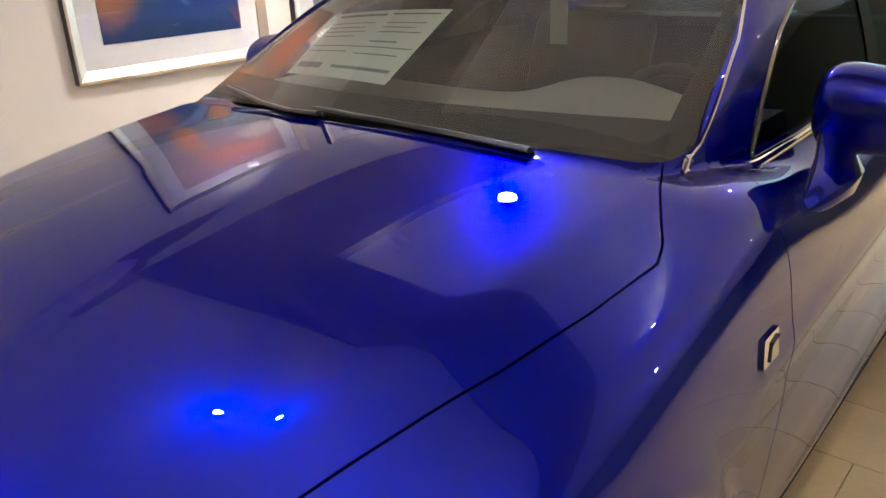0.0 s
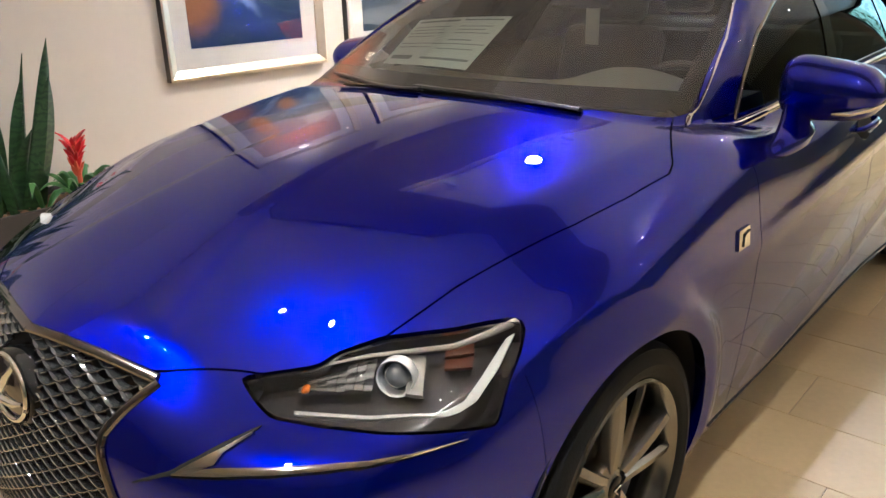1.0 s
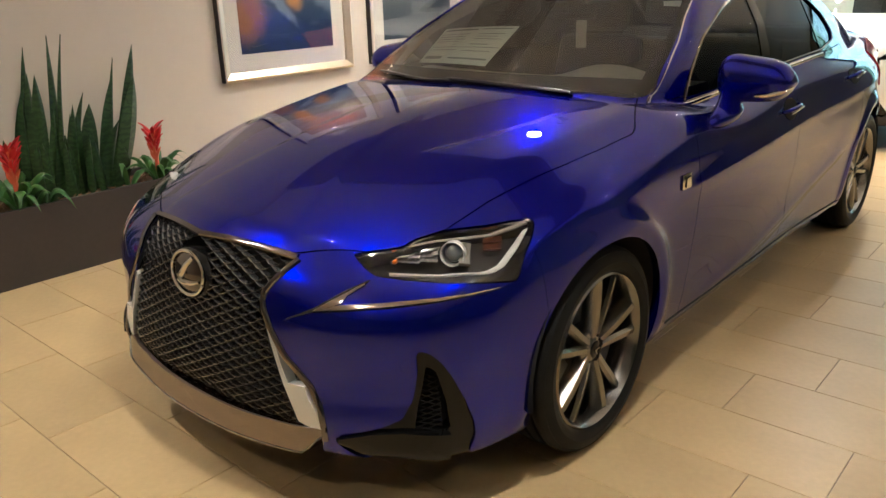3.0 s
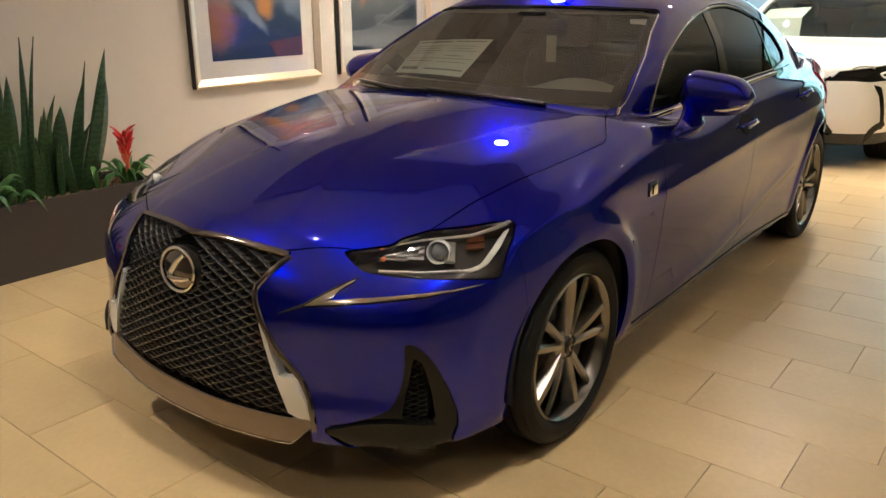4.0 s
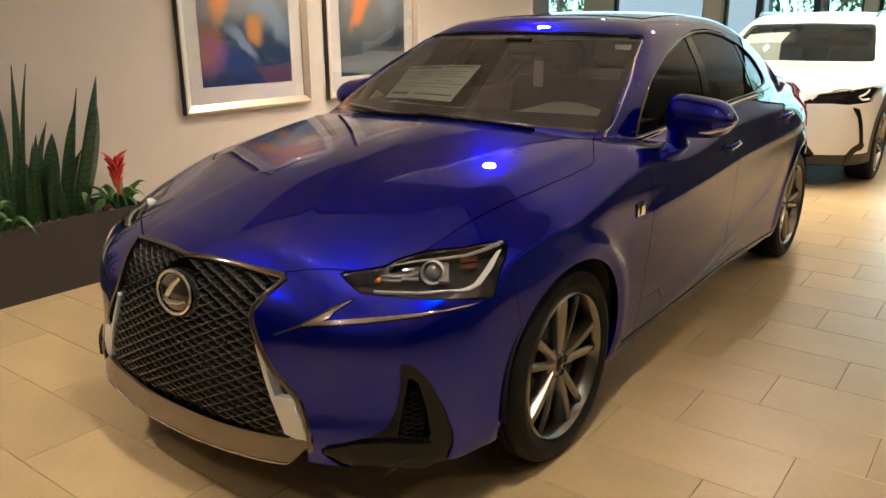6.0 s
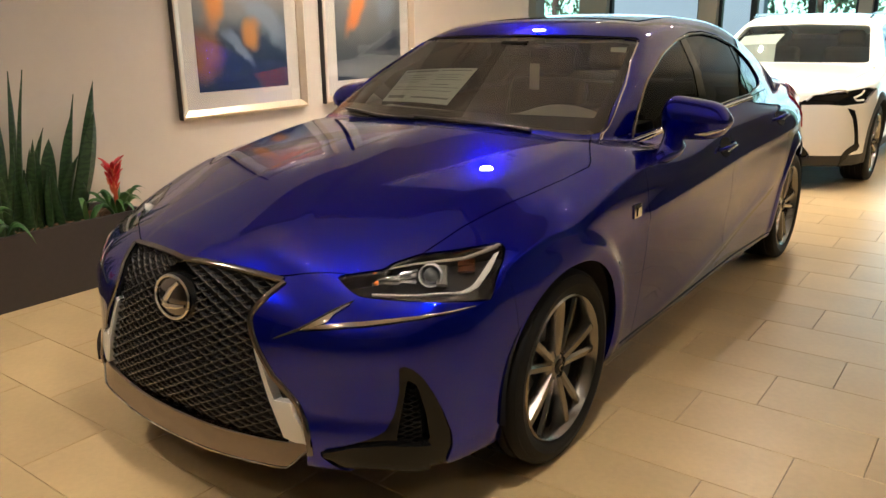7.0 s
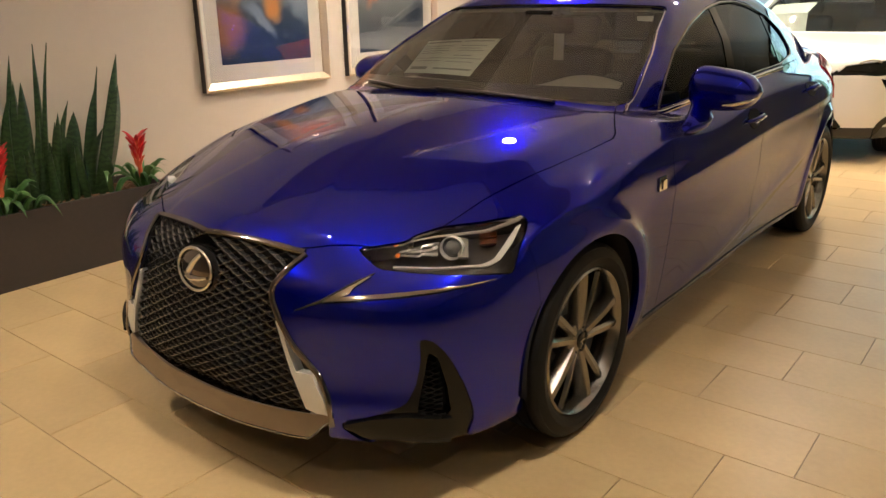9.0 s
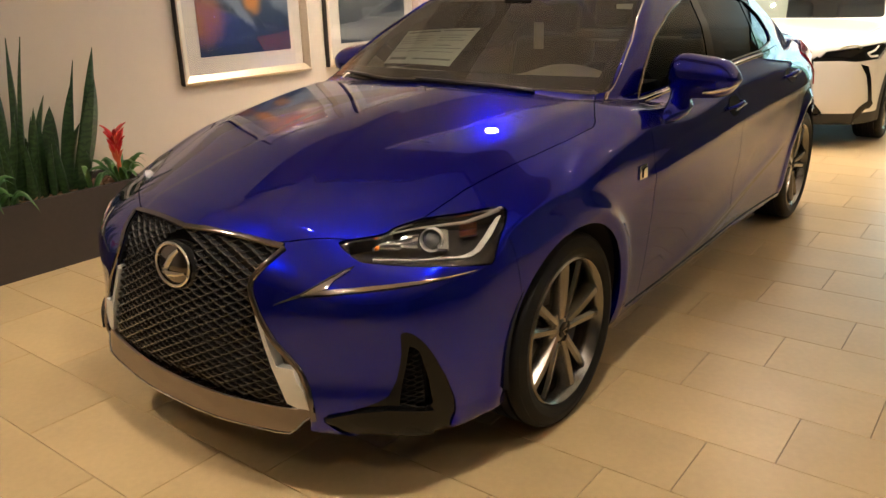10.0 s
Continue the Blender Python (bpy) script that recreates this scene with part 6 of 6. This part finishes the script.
ug = {
    "arch_f": lambda x, y, z: np.where(np.abs(x - UX) > 0.55, np.hypot(y - UY, z - 0.34) - 0.375, 9.0),
    "arch_r": lambda x, y, z: np.where(np.abs(x - UX) > 0.55, np.hypot(y - UY - 2.64, z - 0.34) - 0.375, 9.0),
    "screen": lambda x, y, z: np.where((y - UY < 1.3) & (y - UY > 0.3), U_SCREEN(x - UX, z), 9.0),
    "dlo": lambda x, y, z: np.where(np.abs(x - UX) > 0.45, U_DLO(y - UY, z), 9.0),
    "lamp": lambda x, y, z: np.where(y - UY < -0.1, U_LAMP(np.abs(x - UX), z), 9.0),
    "grille": lambda x, y, z: np.where(y - UY < -0.5, U_GRILLE(x - UX, z), 9.0),
    "clad": lambda x, y, z: np.minimum(z - 0.30 - 0.02 * (y - UY > 0.4), np.where(np.abs(x - UX) > 0.5, np.minimum(np.hypot(y - UY, z - 0.34), np.hypot(y - UY - 2.64, z - 0.34)) - 0.445, 9.0)),
}
neg = lambda g: (lambda x, y, z: -g(x, y, z))
ub = ub.keep(ug["arch_f"]).keep(ug["arch_r"])
cuts = {}
for k in ("screen", "dlo", "lamp", "grille"):
    ub, cuts[k] = ub.keep(ug[k]), ub.keep(neg(ug[k]))
shell, clad = ub.keep(ug["clad"], 0.001), ub.keep(neg(ug["clad"]), 0.001)
g_uhood = lambda x, y, z: np.where(z > 0.75, np.minimum(np.minimum(y - UY + 0.80 - 0.35 * (x - UX) ** 2, 0.42 + UY - y), 0.74 + 0.05 * (y - UY) - np.abs(x - UX)), -9.0)
u_hood, shell = shell.split(g_uhood, 0.003)
skin_mesh("hood", u_hood, M_WHITE, suv_ob, mirror="left")
skin_mesh("body_shell", shell, M_WHITE, suv_ob, "pearl white bodywork", mirror="left", rim=0.02)
skin_mesh("cladding", clad, M_PLASTIC, suv_ob, "black plastic cladding", mirror="left", rim=0.03)
skin_mesh("windscreen", cuts["screen"], M_FARGLASS, suv_ob, mirror="left", shift=-0.004, rim=0)
skin_mesh("grille", cuts["grille"], M_BLACK, suv_ob, "black grille", mirror="left", shift=-0.02, rim=-0.02)
for sgn in (1, -1):
    pick = lambda x, y, z, sgn=sgn: (x - UX) * sgn
    skin_mesh("side_window", cuts["dlo"].keep(pick), M_SIDEGLASS, suv_ob, mirror="left", shift=-0.004, rim=0)
    lamp = skin_mesh("headlamp", cuts["lamp"].keep(pick), M_BLACK, suv_ob, "dark headlamp with silver strips", mirror="left", shift=-0.02, rim=-0.02)
    at = lambda pts, sgn=sgn: [(UX + sgn * a, UY - 0.75 + 0.5 * (a - 0.4), b) for a, b in pts]
    vent = part("bumper_vent", blade(suv, at([(0.735, 0.668), (0.768, 0.58), (0.79, 0.49), (0.812, 0.40)]), at([(0.685, 0.682), (0.728, 0.60), (0.752, 0.49), (0.768, 0.385)]), 0.004), M_BLACK, suv_ob, "black slotted bumper vent", smooth=40)
    part("vent_foot", blade(suv, at([(0.675, 0.350), (0.74, 0.384), (0.80, 0.412), (0.838, 0.372)]), at([(0.675, 0.343), (0.74, 0.336), (0.80, 0.335), (0.837, 0.364)]), 0.006), M_BLACK, vent, smooth=40)
    def ustrip(pts, r, m, name):
        P, N = along(suv, [(UX + sgn * a, UY - 0.75 + 0.5 * (a - 0.4), b) for a, b in pts], -0.006, 6)
        part(name, tube(P, r, 6, flat=0.6, ups=N), m, lamp, smooth=60)
    ustrip([(0.44, 0.727), (0.53, 0.775), (0.66, 0.785)], 0.010, M_LAMPRIM, "light_bar")
    ustrip([(0.86, 0.835), (0.80, 0.785), (0.73, 0.745), (0.76, 0.735), (0.84, 0.75)], 0.009, M_LAMPRIM, "light_bar")
    ustrip([(0.56, 0.742), (0.62, 0.747), (0.69, 0.752)], 0.012, M_CHROME, "lamp_element")
bm = bmesh.new()
sheet(10, 4, lambda u, v: (UX + (2 * u - 1) * 0.72, UY + 0.50 + 0.45 * v, 0.965 + 0.01 * v), bm)
part("dashboard", bm, M_DASH, suv_ob)
part("underbody", box(UX - 0.62, UY - 0.6, 0.22, UX + 0.62, UY + 3.3, 0.30), M_SHADOW, suv_ob)
part("cabin_back", box(UX - 0.75, UY + 1.5, 0.35, UX + 0.75, UY + 1.7, 1.25, 0.05), M_LEATHER, suv_ob)
for sgn in (1, -1):
    b = box(UX + sgn * 0.36 - 0.24, UY + 1.35, 0.5, UX + sgn * 0.36 + 0.24, UY + 1.48, 1.12, 0.05)
    st = part("seat", b, M_LEATHER, suv_ob, smooth=50)
    part("headrest", box(UX + sgn * 0.36 - 0.13, UY + 1.40, 1.13, UX + sgn * 0.36 + 0.13, UY + 1.49, 1.29, 0.04), M_LEATHER, st, smooth=50)
    part("roof_rail", tube([(UX + sgn * 0.56, UY + 1.15, 1.41), (UX + sgn * 0.57, UY + 1.3, 1.455), (UX + sgn * 0.57, UY + 2.6, 1.46), (UX + sgn * 0.55, UY + 2.85, 1.42)], 0.012, 8), M_DCHROME, suv_ob, "silver roof rail", smooth=60)
    wheel(UX + sgn * 0.79, UY, sgn, suv_ob, 0.335, 20)
    wheel(UX + sgn * 0.79, UY + 2.64, sgn, suv_ob, 0.335, 50)
    bm = box(UX + sgn * 0.98 - 0.11, UY + 0.78, 0.98, UX + sgn * 0.98 + 0.11, UY + 0.88, 1.12, 0.04, None, 3)
    part("door_mirror", bm, M_WHITE, suv_ob, smooth=50)
    part("mirror_arm", box(min(UX + sgn * 0.82, UX + sgn * 0.92), UY + 0.80, 0.96, max(UX + sgn * 0.82, UX + sgn * 0.92), UY + 0.87, 1.0, 0.01), M_BLACK, suv_ob)
    def uwell(yc):
        bm = sheet(20, 2, lambda u, v: (UX + sgn * (0.45 + 0.42 * v), UY + yc + 0.385 * math.cos(math.pi * (-0.12 + 1.24 * u)), 0.34 + 0.385 * math.sin(math.pi * (-0.12 + 1.24 * u))))
        bm.faces.new([bm.verts.new((UX + sgn * 0.45, UY + yc + 0.385 * math.cos(a), 0.34 + 0.385 * math.sin(a))) for a in np.linspace(-0.12 * math.pi, 1.12 * math.pi, 20)])
        return bm
    for yc in (0.0, 2.64):
        part("wheel_well", uwell(yc), M_SHADOW, suv_ob)
bm = sheet(6, 4, lambda u, v: tuple(settle(suv, np.array([[UX - 0.55 + 0.40 * u - 0.05 * v, UY + 0.70 + 0.2 * (1 - v), 1.03 + 0.14 * (1 - v)]]), 8, -0.012)[0]))
part("window_sticker", bm, M_PAPER, suv_ob, "white price sheet inside the windscreen")

# ---- garden outside the windows ----
M_LEAFY = mat("garden_leaves", (0.12, 0.24, 0.11), 0.5, vary=0.5, scale=2)
M_BARK = mat("tree_bark", (0.12, 0.08, 0.05), 0.9, vary=0.3, scale=6)
def tree(x, y, h, seed):
    t = thing("tree", (x, y, -0.15), "leafy green garden tree outside the window", "tree", "garden trees")
    r = random.Random(seed)
    bm = tube([(x, y, -0.15), (x + 0.05, y, h * 0.3), (x - 0.05, y + 0.1, h * 0.7)], [0.14, 0.11, 0.05], 8)
    for k in range(6):
        a = r.uniform(0, 6.28)
        z = h * r.uniform(0.25, 0.6)
        tube([(x, y, z), (x + 0.7 * math.cos(a), y + 0.7 * math.sin(a), z + 0.6)], [0.05, 0.02], 6, bm=bm)
    part("trunk", bm, M_BARK, t)
    vs, fs = [], []
    for k in range(1500):
        a, u = r.uniform(0, 6.28), r.uniform(0, 1) ** 0.5
        zz = r.uniform(0.12, 1.0)
        rad = h * 0.38 * u * math.sin(math.pi * min(zz * 0.8 + 0.15, 1)) * (0.75 + 0.35 * noise.noise((a * 1.5, zz * 4, seed)))
        c = Vector((x + rad * math.cos(a), y + rad * math.sin(a), h * zz))
        e = Euler((r.uniform(0, 6), r.uniform(0, 6), r.uniform(0, 6))).to_matrix()
        s = r.uniform(0.05, 0.12)
        o = len(vs)
        vs.extend(tuple(c + e @ Vector(q) * s) for q in ((-1, 0, 0), (0, -0.45, 0.1), (1, 0, 0), (0, 0.45, 0.1)))
        fs.append((o, o + 1, o + 2, o + 3))
    me = bpy.data.meshes.new("crown")
    me.from_pydata(vs, [], fs)
    me.materials.append(M_LEAFY)
    ob = new("crown", me)
    ob.parent = t
    ob.matrix_parent_inverse = t.matrix_world.inverted()
    return t


for i, (tx, ty, th) in enumerate([(-8.5, 17, 4.6), (-6.6, 18.5, 5.2), (-1.9, 16.5, 4.2), (-0.3, 17.5, 5.0), (1.6, 16.0, 4.4), (3.6, 18, 5.0), (6.5, 17, 4.8)]):
    tree(tx, ty, th, i + 3)
# added sheet that glows by itself, for the bright hazy distance
tagged(part("backdrop", sheet(1, 1, lambda u, v: (-60 + 120 * u, 62, -0.2 + 30 * v)), glow("glowing_distance", (0.5, 0.88, 0.66), 0.95)), "glowing sheet for the bright hazy green distance beyond the garden", "backdrop", **structure)
M_PALE = mat("pale_render", (0.34, 0.44, 0.45), 0.8, vary=0.05, scale=0.6)
house = thing("garden_wall", (-4.6, 15.0, -0.15), "tall pale rendered garden wall outside the windows", "wall")
part("wall", box(-6.3, 15.0, -0.15, -2.6, 15.3, 4.0, 0.02), M_PALE, house)
part("coping", box(-6.35, 14.95, 4.0, -2.55, 15.35, 4.08, 0.01), M_COLUMN, house)

# ---- floor tiles ----
def tile_material():
    m = mat("beige_tile", (0.52, 0.38, 0.195), 0.34, vary=0.10, scale=3.0, bump=0.05, bscale=30)
    nt = m.node_tree
    info = nt.nodes.new("ShaderNodeObjectInfo")
    b = nt.nodes["Principled BSDF"]
    src = b.inputs["Base Color"].links[0].from_socket
    mr = nt.nodes.new("ShaderNodeMapRange")
    mr.inputs["To Min"].default_value, mr.inputs["To Max"].default_value = 0.93, 1.07
    nt.links.new(info.outputs["Random"], mr.inputs["Value"])
    sc = nt.nodes.new("ShaderNodeVectorMath")
    sc.operation = "SCALE"
    nt.links.new(src, sc.inputs[0])
    nt.links.new(mr.outputs[0], sc.inputs["Scale"])
    nt.links.new(sc.outputs[0], b.inputs["Base Color"])
    return m


M_TILE = tile_material()
TX, TY, JOINT = 0.6096, 0.3048, 0.0024
floor_ob = bpy.data.objects["floor"]
one = box(-TX / 2 + JOINT / 2, -TY / 2 + JOINT / 2, -0.004, TX / 2 - JOINT / 2, TY / 2 - JOINT / 2, 0.0)
top = [e for e in one.edges if all(v.co.z > -0.001 for v in e.verts)]
bmesh.ops.bevel(one, geom=top, offset=0.0015, segments=1, affect="EDGES")
tile_mesh = bpy.data.meshes.new("tile")
one.to_mesh(tile_mesh)
one.free()
tile_mesh.materials.append(M_TILE)
rest_v, rest_f = [], []
tv = [tuple(v.co) for v in tile_mesh.vertices]
tf = [tuple(p.vertices) for p in tile_mesh.polygons]
count = 0
for k in range(-24, 37):
    yc = 0.13 + TY * (k - 0.5)
    for i in range(-13, 12):
        xc = 1.297 + (k % 3) * TX / 3 + TX * (i - 0.5)
        if not (-6.1 < xc < 6.9 and -6.9 < yc < FAR):
            continue
        near = -2.6 < xc < 3.3 and -2.2 < yc < 5.2
        if near and count < 300:
            ob = new("tile", tile_mesh)
            ob.location = (xc, yc, 0)
            ob.parent = floor_ob
            count += 1
        else:
            o = len(rest_v)
            rest_v.extend((x + xc, y + yc, z) for x, y, z in tv)
            rest_f.extend(tuple(q + o for q in f) for f in tf)
me = bpy.data.meshes.new("tile_field")
me.from_pydata(rest_v, [], rest_f)
me.materials.append(M_TILE)
ob = new("tile_field", me)
ob.parent = floor_ob
tagged(ob, kind="stuff")
